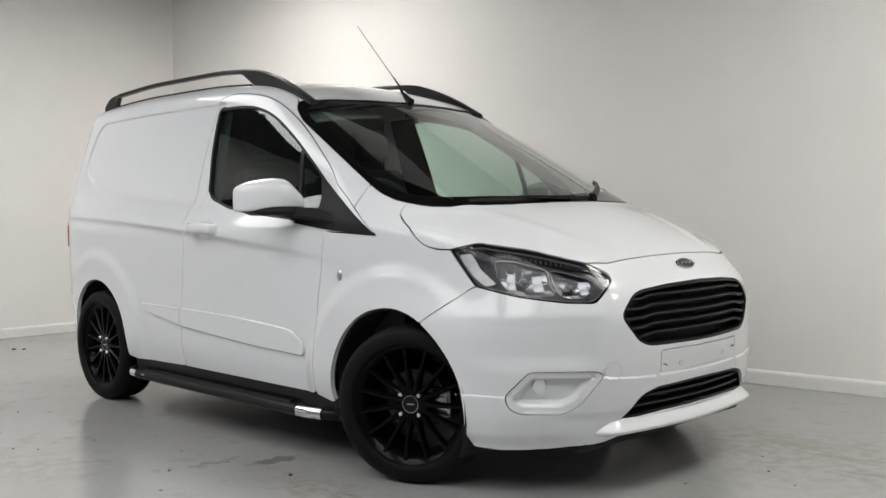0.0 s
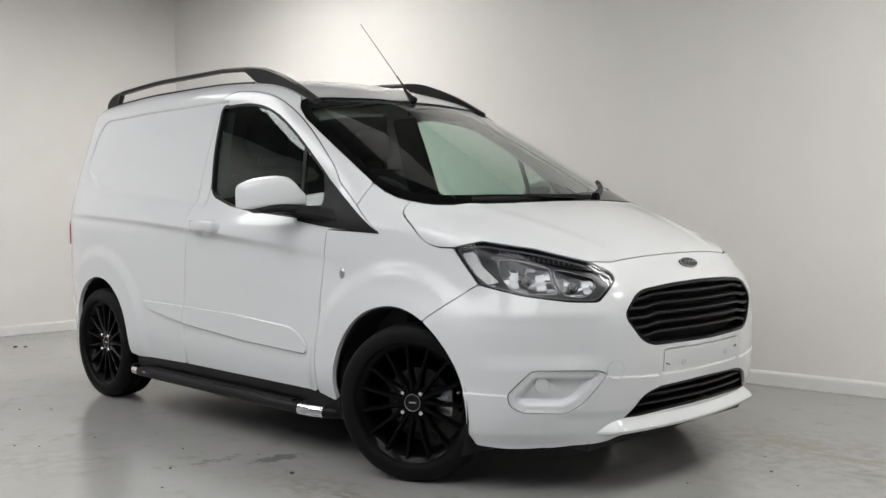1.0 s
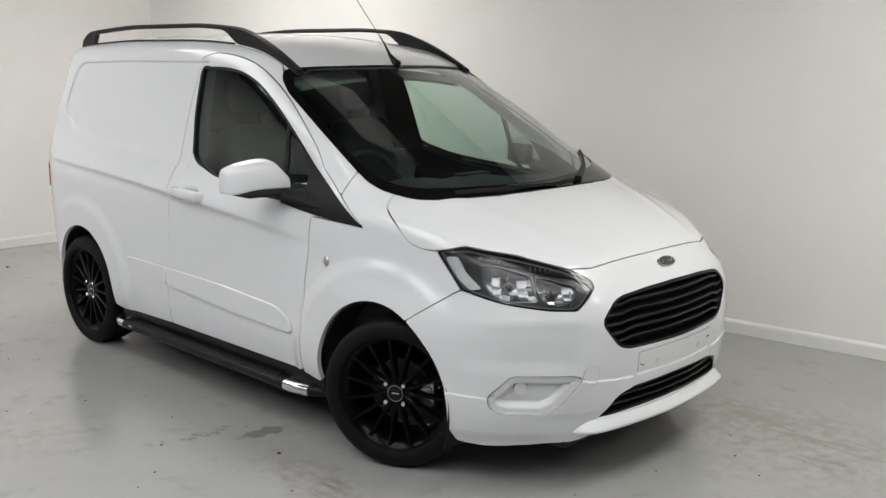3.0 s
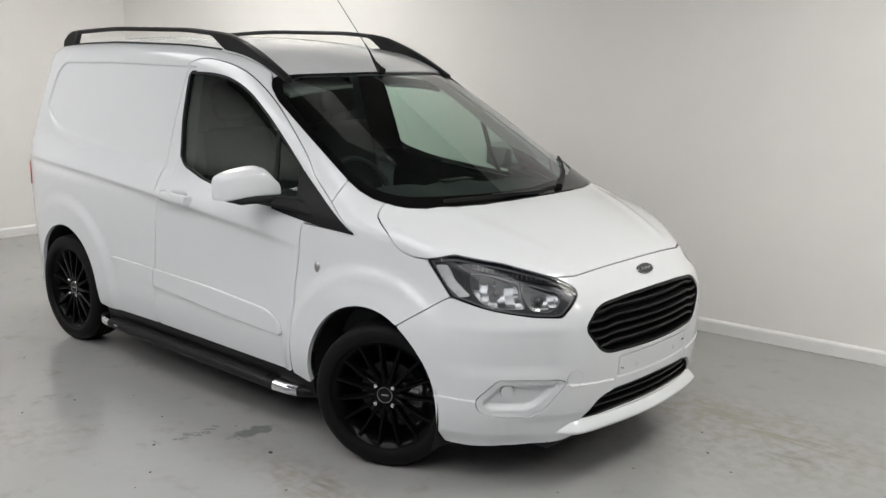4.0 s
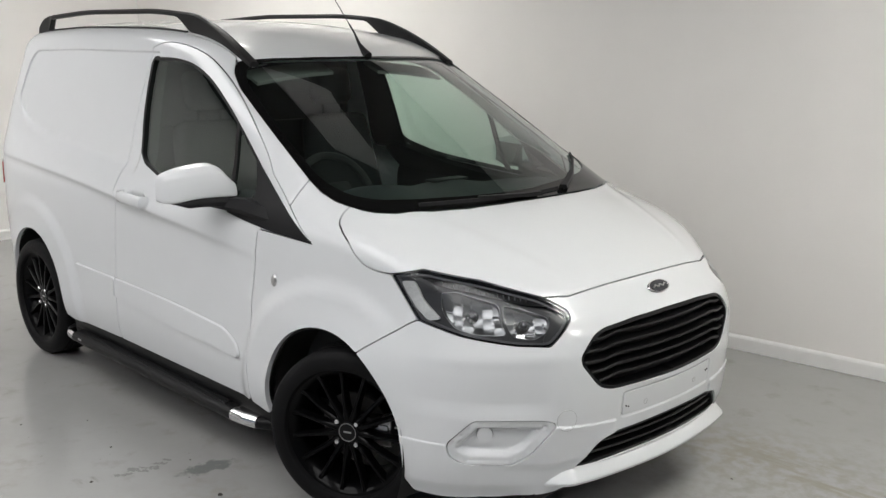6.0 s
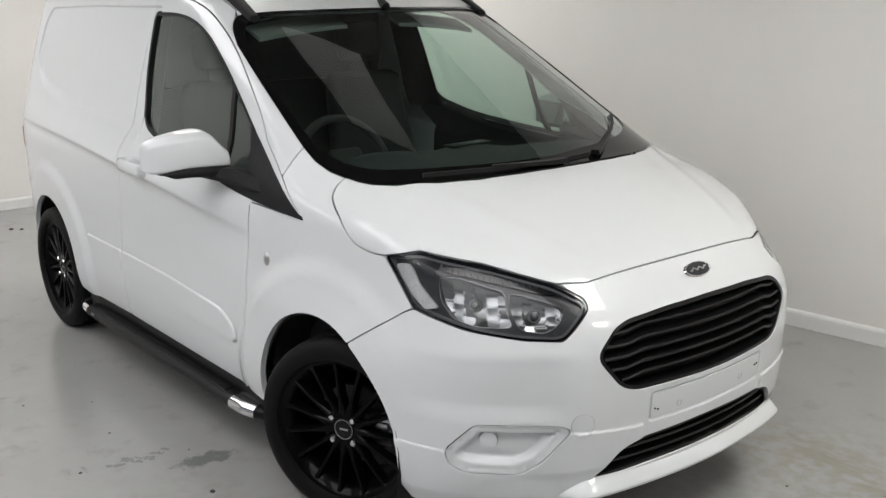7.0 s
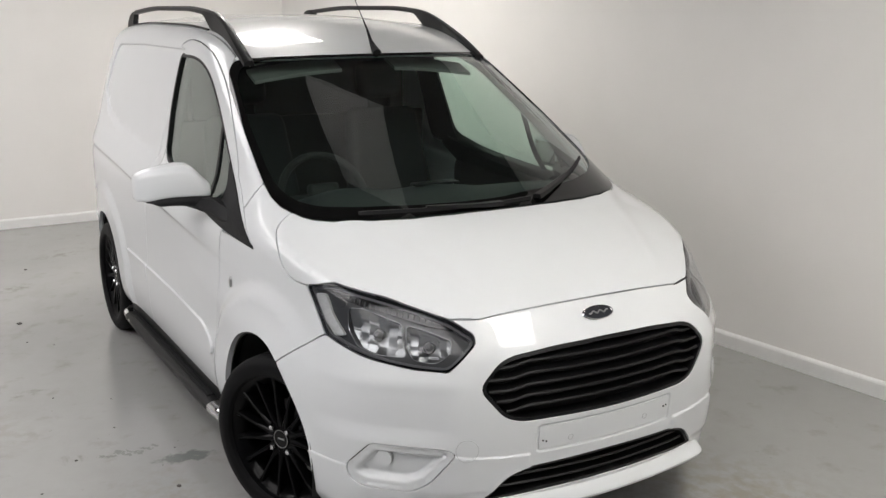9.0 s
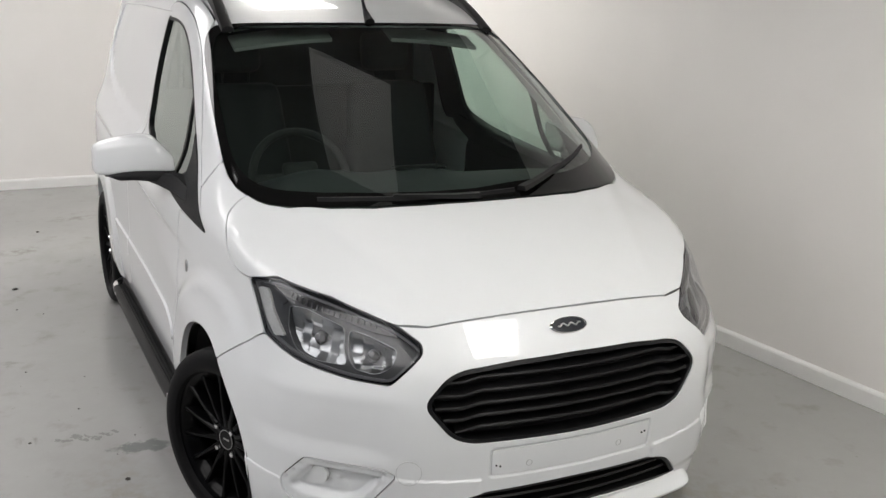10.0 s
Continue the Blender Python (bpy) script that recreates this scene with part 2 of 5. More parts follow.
def flare(x, z):
    out = 0.0
    for cx, cz, r in (ARCH_F, ARCH_R):
        d = np.hypot(x - cx, z - cz)
        out = out + 0.019 * (1 - sstep(r + 0.11, r + 0.185, d)) * sstep(0.18, 0.34, z)
    return out


def half_width(x, z):
    d = z - CREASE(x)
    ridge = 0.023 * np.where(d > 0, np.exp(-(d / 0.07) ** 2), np.exp(-(d / 0.022) ** 2)) * (1 - sstep(-0.6, -0.1, x))
    side = SECTION(z) + ridge + flare(x, z)
    ahead = NOSE(z) - x
    nose = np.where(ahead > 0, NARROW(z) * SWEEP(np.sqrt(np.maximum(ahead, 0))), -2 * np.sqrt(np.maximum(-ahead, 0))) + flare(x, z) * sstep(0.45, 0.7, ahead)
    lean = 0.26 * sstep(0.95, 1.75, z) + 0.05 * sstep(0.75, 0.35, z)
    behind = x + 3.36 - lean
    tail = np.where(behind > 0, TAIL(np.sqrt(np.maximum(behind, 0))), -2 * np.sqrt(np.maximum(-behind, 0)))
    return smin(smin(side, nose, 0.03), tail, 0.05)


def screen_z(x, q):
    c = 0.15 * (q / 0.64) ** 2 + 0.06 * (q / 0.64) ** 6
    return 1.098 + (0.17 - x - c) * 0.507


def bonnet_z(x, q):
    return BONNET(x) - 0.2 * q * q


def top_z(x, q):
    return smax(bonnet_z(x, q), smin(screen_z(x, q), ROOF(x) - 0.125 * q * q, 0.03), 0.012 + 0.05 * sstep(0.60, 0.74, q))


def skin(x, q, z):
    """About the distance outside the van's skin."""
    e = 1e-3
    wx = np.clip((half_width(x + e, z) - half_width(x - e, z)) / (2 * e), -30, 30)
    a = (q - half_width(x, z)) / np.sqrt(1 + wx * wx)
    zx = (top_z(x + e, q) - top_z(x - e, q)) / (2 * e)
    zq = (top_z(x, q + e) - top_z(x, q - e)) / (2 * e)
    b = (z - top_z(x, q)) / np.sqrt(1 + zx * zx + zq * zq)
    return smax(a, b, 0.050 + 0.040 * sstep(-0.4, -0.9, x))


def root(f, lo, hi, n=34):
    for _ in range(n):
        mid = (lo + hi) / 2
        out = f(mid) > 0
        hi, lo = np.where(out, mid, hi), np.where(out, lo, mid)
    return (lo + hi) / 2


AXIS = -0.25


def on_side(uv):
    x, z = uv[:, 0], uv[:, 1]
    q = root(lambda q: skin(x, q, z), np.zeros(len(x)), np.full(len(x), 1.1))
    return np.stack([x, q, z], 1)


def on_top(uv):
    x, q = uv[:, 0], np.abs(uv[:, 1])
    z = root(lambda z: skin(x, q, z), np.full(len(x), 0.3), np.full(len(x), 2.2))
    return np.stack([x, uv[:, 1], z], 1)


def on_front(uv):
    a, z = uv[:, 0], uv[:, 1]
    c, s = np.cos(a), np.sin(a)
    r = root(lambda r: skin(AXIS + r * c, np.abs(r * s), z), np.full(len(a), 0.1), np.full(len(a), 1.6))
    return np.stack([AXIS + r * c, r * s, z], 1)


ROLL_Z = 0.45


def on_roll(uv):
    """Places by x and the angle about a level axis along the van: even over the bonnet and down its flanks."""
    x, a = uv[:, 0], uv[:, 1] / 0.6
    s, c = np.sin(a), np.cos(a)
    r = root(lambda r: skin(x, np.abs(r * s), ROLL_Z + r * c), np.full(len(x), 0.1), np.full(len(x), 1.5))
    return np.stack([x, r * s, ROLL_Z + r * c], 1)


def rolled(p):
    return [(v[0], 0.6 * math.atan2(v[1], v[2] - ROLL_Z)) for v in p]


def on_rear(uv):
    y, z = uv[:, 0], uv[:, 1]
    x = root(lambda d: skin(-1.5 - d, np.abs(y), z), np.zeros(len(y)), np.full(len(y), 2.2))
    return np.stack([-1.5 - x, y, z], 1)


def normals(p):
    e = 2e-3
    q, s = np.abs(p[:, 1]), np.where(p[:, 1] < 0, -1.0, 1.0)
    g = np.stack([skin(p[:, 0] + e, q, p[:, 2]) - skin(p[:, 0] - e, q, p[:, 2]), (skin(p[:, 0], q + e, p[:, 2]) - skin(p[:, 0], q - e, p[:, 2])) * s,
                  skin(p[:, 0], q, p[:, 2] + e) - skin(p[:, 0], q, p[:, 2] - e)], 1)
    return g / np.maximum(np.linalg.norm(g, axis=1), 1e-9)[:, None]


def fa(x, q):
    """The angle about the nose's axis of a place in plan."""
    return math.atan2(q, x - AXIS)


# ---------------------------------------------------------------- outlines and panels
def rounded(pts, r=0.02, step=0.015, closed=True):
    """An outline with its corners rounded (r: one radius, or one for each corner), in even steps."""
    pts = [np.array(p, float) for p in pts]
    n = len(pts)
    rs = r if isinstance(r, (list, tuple)) else [r] * n
    line = []
    for i in range(n):
        p, a, b = pts[i], pts[i - 1], pts[(i + 1) % n]
        if not closed and i in (0, n - 1):
            line.append(p)
            continue
        la, lb = np.linalg.norm(a - p), np.linalg.norm(b - p)
        k = min(rs[i], la * 0.49, lb * 0.49)
        s, e = p + (a - p) / la * k, p + (b - p) / lb * k
        for t in np.linspace(0, 1, 7):
            line.append((1 - t) ** 2 * s + 2 * t * (1 - t) * p + t * t * e)
    line = np.array(line)
    loop = np.vstack([line, line[:1]]) if closed else line
    seg = np.linalg.norm(np.diff(loop, axis=0), axis=1)
    keep = np.r_[True, seg > 1e-7]
    loop = loop[keep]
    cum = np.r_[0, np.cumsum(np.linalg.norm(np.diff(loop, axis=0), axis=1))]
    m = max(int(cum[-1] / step), 8)
    at = np.linspace(0, cum[-1], m + 1)
    out = np.stack([np.interp(at, cum, loop[:, 0]), np.interp(at, cum, loop[:, 1])], 1)
    return out[:-1] if closed else out


def area(poly):
    x, y = poly[:, 0], poly[:, 1]
    return 0.5 * np.sum(x * np.roll(y, -1) - np.roll(x, -1) * y)


def grown(poly, d):
    """The outline moved outwards by d (inwards where negative)."""
    t = np.roll(poly, -1, 0) - np.roll(poly, 1, 0)
    t /= np.maximum(np.linalg.norm(t, axis=1), 1e-9)[:, None]
    nrm = np.stack([t[:, 1], -t[:, 0]], 1) * (1 if area(poly) > 0 else -1)
    return poly + nrm * d


def inside(pts, poly):
    x, y = pts[:, 0][:, None], pts[:, 1][:, None]
    x0, y0 = poly[:, 0][None], poly[:, 1][None]
    x1, y1 = np.roll(poly[:, 0], -1)[None], np.roll(poly[:, 1], -1)[None]
    cross = ((y0 > y) != (y1 > y)) & (x < (x1 - x0) * (y - y0) / np.where(y1 == y0, 1e-12, y1 - y0) + x0)
    return cross.sum(1) % 2 == 1


def away(pts, poly):
    """The distance to an outline."""
    a, b = poly, np.roll(poly, -1, 0)
    ab = b - a
    out = np.full(len(pts), 1e9)
    for i in range(0, len(pts), 4000):
        p = pts[i:i + 4000][:, None]
        t = np.clip(((p - a) * ab).sum(2) / np.maximum((ab * ab).sum(1), 1e-12), 0, 1)
        out[i:i + 4000] = np.sqrt((((p - a - t[..., None] * ab) ** 2).sum(2)).min(1))
    return out


def signed(pts, poly):
    return np.where(inside(pts, poly), -1, 1) * away(pts, poly)


from mathutils.geometry import delaunay_2d_cdt


def fill(outline, holes, step, stretch=1.0, lines=()):
    """Triangles inside an outline, outside its holes; lines: further loops that the triangles follow."""
    loops = [outline, *holes]
    lo, hi = outline.min(0), outline.max(0)
    gx, gy = np.meshgrid(np.arange(lo[0], hi[0] + step, step), np.arange(lo[1], hi[1] + step, step * 0.866 * stretch))
    gx = gx + (np.arange(len(gx)) % 2)[:, None] * step / 2
    grid = np.stack([gx.ravel(), gy.ravel()], 1)
    ok = inside(grid, outline)
    for h in holes:
        ok &= ~inside(grid, h)
    grid = grid[ok]
    for lp in loops:
        grid = grid[away(grid, lp) > step * 0.55]
    extra = []
    for ln in lines:
        ok = inside(ln, outline)
        for h in holes:
            ok &= ~inside(ln, h)
        for lp in loops:
            ok &= away(ln, lp) > 0.005
        extra.append(ln[ok])
    if extra:
        grid = grid[away(grid, np.vstack(extra)) > step * 0.3] if len(np.vstack(extra)) > 2 else grid
        extra = np.vstack(extra)
        key = np.unique(np.round(extra / 0.003).astype(int), axis=0, return_index=True)[1]
        grid = np.vstack([grid, extra[key]])
    verts, edges, start = [], [], 0
    for lp in loops:
        verts += [Vector(p) for p in lp]
        edges += [(start + i, start + (i + 1) % len(lp)) for i in range(len(lp))]
        start += len(lp)
    verts += [Vector(p) for p in grid]
    vo, eo, fo, *_ = delaunay_2d_cdt(verts, edges, [], 0, 1e-6)
    uv = np.array([(v.x, v.y) for v in vo])
    tri = np.array([f for f in fo if len(f) == 3])
    mid = uv[tri].mean(1)
    good = inside(mid, outline)
    for h in holes:
        good &= ~inside(mid, h)
    return uv, tri[good]


def panel(name, outline, project, mat, parent, holes=(), step=0.03, out=0.0, depth=0.012, shift=None, side=1, gap=0.0023, seal=True, label="", flange_in=0.0, lines=()):
    """A sheet of the van's skin inside an outline, with turned-in edges; side: +1 or -1 mirrors it across the van."""
    outline = grown(np.array(outline, float), -gap)
    holes = [np.array(h, float) for h in holes]
    uv, tri = fill(outline, holes, step, lines=lines)
    p = project(uv)
    n = normals(p)
    p = p + n * (out + (shift(uv) if shift is not None else 0.0))[:, None] if shift is not None else p + n * out
    flip = np.array([1.0, float(side), 1.0])
    # the way round of the triangles follows the skin's outside
    f = tri[len(tri) // 2]
    fn = np.cross(p[f[1]] - p[f[0]], p[f[2]] - p[f[0]])
    back = (fn @ n[f[0]] < 0) != (side < 0)
    verts = [tuple(v) for v in p * flip]
    faces = [tuple(t[::-1]) if back else tuple(t) for t in tri]
    bm = mesh_bm(verts, faces)
    for lp in [outline, *holes]:
        q = project(lp)
        m = normals(q)
        sh = shift(lp) if shift is not None else np.zeros(len(lp))
        a, b = q + m * (out + sh)[:, None], q + m * (out + sh - depth)[:, None]
        if flange_in and lp is outline:
            g = project(grown(lp, -flange_in))
            b = g + m * (out + sh - depth)[:, None]
        va = [bm.verts.new(v) for v in a * flip]
        vb = [bm.verts.new(v) for v in b * flip]
        hole = lp is not outline
        turn = (area(lp) > 0) != back
        for i in range(len(lp)):
            j = (i + 1) % len(lp)
            quad = [va[i], vb[i], vb[j], va[j]]
            bm.faces.new(quad if (turn != hole) else quad[::-1])
    ob = part(name, bm, mat, parent, label)
    # shading follows the skin itself, not its triangles
    def place_of(w):
        b_ = project(w)
        return b_ + normals(b_) * (out + (shift(w) if shift is not None else 0.0) * np.ones(len(w)))[:, None]

    e_ = 0.0015
    du = place_of(uv + (e_, 0)) - place_of(uv - (e_, 0))
    dv = place_of(uv + (0, e_)) - place_of(uv - (0, e_))
    true = np.cross(du, dv)
    true /= np.maximum(np.linalg.norm(true, axis=1), 1e-12)[:, None]
    true *= np.where((true * n).sum(1) < 0, -1.0, 1.0)[:, None]
    true = np.where(((true * n).sum(1) > 0.3)[:, None], true, n) * flip
    me = ob.data
    split = [tuple(v.normal) for v in me.vertices]
    split[:len(true)] = [tuple(v) for v in true]
    me.normals_split_custom_set_from_vertices(split)
    if seal:
        lp = outline[::2]
        a = project(grown(lp, -0.004))
        b = project(grown(lp, 0.008))
        na, nb = normals(a), normals(b)
        a, b = a + na * (out - depth), b + nb * (out - depth)
        k = len(lp)
        sb = mesh_bm([tuple(v) for v in np.vstack([a, b]) * flip], [(i, (i + 1) % k, k + (i + 1) % k, k + i) for i in range(k)])
        part("seal", sb, GAP, ob, smooth=False)
    return ob


# ---------------------------------------------------------------- the room
FAR_X, FAR_Y = 7.0, -7.5
TURN_W = math.atan(WALL_SLOPE)


def floor_material():
    m = material("painted_concrete_floor", (0.30, 0.30, 0.295), 0.3)
    nt = m.node_tree
    b = nt.nodes["Principled BSDF"]
    b.inputs["Specular IOR Level"].default_value = 0.7
    co = nt.nodes.new("ShaderNodeTexCoord")

    def noise_node(scale, detail, stretch=(1, 1, 1), turn=0.5):
        mp = nt.nodes.new("ShaderNodeMapping")
        mp.inputs["Scale"].default_value = stretch
        mp.inputs["Rotation"].default_value = (0, 0, turn)
        n = nt.nodes.new("ShaderNodeTexNoise")
        n.inputs["Scale"].default_value, n.inputs["Detail"].default_value = scale, detail
        n.inputs["Roughness"].default_value = 0.6
        nt.links.new(co.outputs["Object"], mp.inputs["Vector"])
        nt.links.new(mp.outputs[0], n.inputs["Vector"])
        return n

    def ramp(src, lo, hi):
        r = nt.nodes.new("ShaderNodeMapRange")
        r.inputs[1].default_value, r.inputs[2].default_value = lo, hi
        nt.links.new(src, r.inputs[0])
        return r.outputs[0]

    def mixc(fac, a, c):
        mx = nt.nodes.new("ShaderNodeMix")
        mx.data_type = "RGBA"
        nt.links.new(fac, mx.inputs["Factor"])
        if isinstance(a, tuple):
            mx.inputs["A"].default_value = (*a, 1)
        else:
            nt.links.new(a, mx.inputs["A"])
        mx.inputs["B"].default_value = (*c, 1)
        return mx.outputs["Result"]

    def times(a, k):
        mm = nt.nodes.new("ShaderNodeMath")
        mm.operation = "MULTIPLY"
        nt.links.new(a, mm.inputs[0])
        if isinstance(k, float):
            mm.inputs[1].default_value = k
        else:
            nt.links.new(k, mm.inputs[1])
        return mm.outputs[0]

    def spot(x, y, rx, ry, turn=0.0, soft=0.35):
        mp = nt.nodes.new("ShaderNodeMapping")
        mp.vector_type = "TEXTURE"
        mp.inputs["Location"].default_value = (x, y, 0)
        mp.inputs["Rotation"].default_value = (0, 0, turn)
        mp.inputs["Scale"].default_value = (rx, ry, 1)
        nt.links.new(warped, mp.inputs["Vector"])
        ln = nt.nodes.new("ShaderNodeVectorMath")
        ln.operation = "LENGTH"
        nt.links.new(mp.outputs[0], ln.inputs[0])
        return ramp(ln.outputs["Value"], 1.0, 1.0 - soft)

    grit, drag = noise_node(42, 5), noise_node(9, 5, (0.35, 2.2, 1), 0.0)
    # spots get ragged outlines from a shifted place
    mid, grown_by, shifted = (nt.nodes.new("ShaderNodeVectorMath") for _ in range(3))
    mid.operation, mid.inputs[1].default_value = "SUBTRACT", (0.5, 0.5, 0.5)
    grown_by.operation, grown_by.inputs[1].default_value = "MULTIPLY", (0.14, 0.14, 0.0)
    shifted.operation = "ADD"
    nt.links.new(noise_node(14, 4).outputs["Color"], mid.inputs[0])
    nt.links.new(mid.outputs[0], grown_by.inputs[0])
    nt.links.new(grown_by.outputs[0], shifted.inputs[0])
    nt.links.new(co.outputs["Object"], shifted.inputs[1])
    warped = shifted.outputs[0]

    big, fine, streak = noise_node(0.8, 4), noise_node(16, 5), noise_node(2.6, 5, (0.8, 1.25, 1))
    c = mixc(ramp(big.outputs[0], 0.30, 0.70), (0.365, 0.362, 0.355), (0.315, 0.313, 0.308))
    c = mixc(times(ramp(fine.outputs[0], 0.35, 0.70), 0.18), c, (0.30, 0.295, 0.285))
    c = mixc(times(ramp(streak.outputs[0], 0.56, 0.74), 0.30), c, (0.25, 0.24, 0.225))
    blot, specks = noise_node(5.5, 7), noise_node(26, 4)
    c = mixc(times(ramp(blot.outputs[0], 0.57, 0.70), 0.45), c, (0.235, 0.222, 0.205))
    c = mixc(times(ramp(specks.outputs[0], 0.68, 0.74), 0.5), c, (0.19, 0.178, 0.165))
    # rusty drips, bare patches and scuffs, and the dimmed floor ahead of the nose
    masks = {"solid": ramp(grit.outputs[0], 0.30, 0.42), "fine": ramp(fine.outputs[0], 0.42, 0.62), "streak": ramp(drag.outputs[0], 0.46, 0.60)}
    for x, y, rx, ry, turn, col, k, kind in STAINS_AND_DIMMING:
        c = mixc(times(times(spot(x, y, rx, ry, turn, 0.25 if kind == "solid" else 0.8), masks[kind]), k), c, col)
    nt.links.new(c, b.inputs["Base Color"])
    rr = nt.nodes.new("ShaderNodeMapRange")
    rr.inputs[1].default_value, rr.inputs[2].default_value = 0.3, 0.75
    rr.inputs[3].default_value, rr.inputs[4].default_value = 0.15, 0.24
    nt.links.new(streak.outputs[0], rr.inputs[0])
    nt.links.new(rr.outputs[0], b.inputs["Roughness"])
    bu = nt.nodes.new("ShaderNodeBump")
    bu.inputs["Strength"].default_value, bu.inputs["Distance"].default_value = 0.05, 0.01
    nt.links.new(fine.outputs[0], bu.inputs["Height"])
    nt.links.new(bu.outputs[0], b.inputs["Normal"])
    return m


# worn and dirty places, one also dimming the floor: centre, half lengths, turn, colour, strength, kind of edge
STAINS_AND_DIMMING = [
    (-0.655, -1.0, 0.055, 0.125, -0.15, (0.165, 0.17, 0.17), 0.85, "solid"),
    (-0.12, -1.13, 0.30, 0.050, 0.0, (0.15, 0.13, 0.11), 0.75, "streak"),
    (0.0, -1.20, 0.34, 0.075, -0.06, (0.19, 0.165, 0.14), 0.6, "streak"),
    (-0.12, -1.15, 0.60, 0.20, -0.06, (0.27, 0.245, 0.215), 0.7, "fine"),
    # dirt ahead of the nose, spread wide to darken floor the lamps overlight
    (1.15, 0.55, 1.10, 0.75, 0.1, (0.255, 0.245, 0.225), 0.55, "fine"),
    (1.25, 0.45, 0.16, 0.10, 0.3, (0.17, 0.155, 0.14), 0.6, "streak"),
    (-1.35, -1.75, 0.45, 0.30, 0.4, (0.27, 0.25, 0.225), 0.5, "fine"),
    (-2.9, -1.6, 0.50, 0.25, 0.2, (0.26, 0.24, 0.22), 0.5, "fine"),
    (1.05, 0.72, 0.75, 0.15, -0.14, (0.24, 0.215, 0.165), 0.7, "streak"),
    (0.75, 0.72, 0.55, 0.33, 0.1, (0.29, 0.265, 0.225), 0.7, "fine"),
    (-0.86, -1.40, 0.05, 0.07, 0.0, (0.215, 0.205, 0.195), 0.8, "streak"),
    (-1.70, -1.46, 0.05, 0.11, 0.3, (0.215, 0.205, 0.195), 0.8, "fine"),
    (-3.70, -1.28, 0.10, 0.18, 0.2, (0.205, 0.19, 0.175), 0.8, "fine"),
    (-4.50, -0.85, 0.09, 0.22, 0.1, (0.205, 0.19, 0.175), 0.7, "fine"),
]
# a row of tread marks left by a tyre
STAINS_AND_DIMMING += [(-0.83 + 0.03 * (k % 2), -1.28 + 0.026 * k, 0.024, 0.013, 0.4, (0.20, 0.20, 0.195), 0.7, "solid") for k in range(9)]
FLOOR = floor_material()


def slab(name, x0, x1, y0, y1, z0, z1, mat, label):
    ob = part(name, box_bm(x0, x1, y0, y1, z0, z1), mat, None, smooth=False)
    return tagged(ob, label, kind="structure")


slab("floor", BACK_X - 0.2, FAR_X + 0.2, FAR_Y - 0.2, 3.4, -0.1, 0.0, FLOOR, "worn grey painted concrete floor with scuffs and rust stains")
slab("ceiling", BACK_X - 0.2, FAR_X + 0.2, FAR_Y - 0.2, 3.4, CEILING, CEILING + 0.1, CEILDARK, "grey board ceiling above the studio")
slab("wall_back", BACK_X - 0.15, BACK_X, FAR_Y - 0.2, 3.4, 0.0, CEILING, WALLPAINT, "plain off-white painted wall behind the van")
# the next two walls are never seen; they set the bounced and mirrored light
slab("wall_far", FAR_X, FAR_X + 0.15, FAR_Y - 0.2, 3.4, 0.0, CEILING, UNSEEN_WALL, "unseen blue-grey wall closing the studio, cooling the light on the van")
slab("wall_near", BACK_X, FAR_X, FAR_Y - 0.15, FAR_Y, 0.0, CEILING, UNSEEN_WALL, "unseen blue-grey wall closing the studio, cooling the light on the van")
side_wall = slab("wall_side", -7.5, 8.0, 0.0, 0.15, 0.0, CEILING, WALLPAINT, "plain off-white painted wall beside the van")
side_wall.matrix_basis = pose(0, wall_y(0), 0, 0, 0, math.degrees(TURN_W))


def skirting(name, length):
    sec = [(0, 0), (0.018, 0), (0.018, 0.068), (0.014, 0.076), (0.006, 0.082), (0, 0.084)]
    verts = [(x, -a, b) for x in (0, length) for a, b in sec]
    n = len(sec)
    faces = [(i, (i + 1) % n, n + (i + 1) % n, n + i) for i in range(n)] + [tuple(range(n)), tuple(range(2 * n - 1, n - 1, -1))]
    bm = mesh_bm(verts, faces)
    bmesh.ops.recalc_face_normals(bm, faces=bm.faces[:])
    return tagged(part(name, bm, SKIRTWHITE, smooth=False), "white glossy skirting board along the wall", kind="structure")


CORNER_Y = wall_y(BACK_X)
b1 = skirting("baseboard", 13.0)
b1.matrix_basis = pose(BACK_X + 0.02, wall_y(BACK_X + 0.02) - 0.002, 0.001, 0, 0, math.degrees(TURN_W))
b2 = skirting("baseboard", CORNER_Y - FAR_Y)
b2.matrix_basis = pose(BACK_X + 0.002, FAR_Y, 0.001, 0, 0, 90)


def ceiling_light(x, y, lx, ly, mat, label, part_label, turn=0.0):
    root_ob = tagged(part("ceiling_light", merge(box_bm(-lx / 2 - 0.03, lx / 2 + 0.03, -ly / 2 - 0.03, -ly / 2, -0.05, 0, 0.004), box_bm(-lx / 2 - 0.03, lx / 2 + 0.03, ly / 2, ly / 2 + 0.03, -0.05, 0, 0.004),
                                                 box_bm(-lx / 2 - 0.03, -lx / 2, -ly / 2, ly / 2, -0.05, 0, 0.004), box_bm(lx / 2, lx / 2 + 0.03, -ly / 2, ly / 2, -0.05, 0, 0.004)), PANELWHITE),
                     label, "ceiling light", "ceiling lights")
    part("diffuser", box_bm(-lx / 2 + 0.002, lx / 2 - 0.002, -ly / 2 + 0.002, ly / 2 - 0.002, -0.035, -0.005), mat, root_ob, part_label, smooth=False)
    root_ob.matrix_basis = pose(x, y, CEILING - 0.001, 0, 0, turn)
    return root_ob


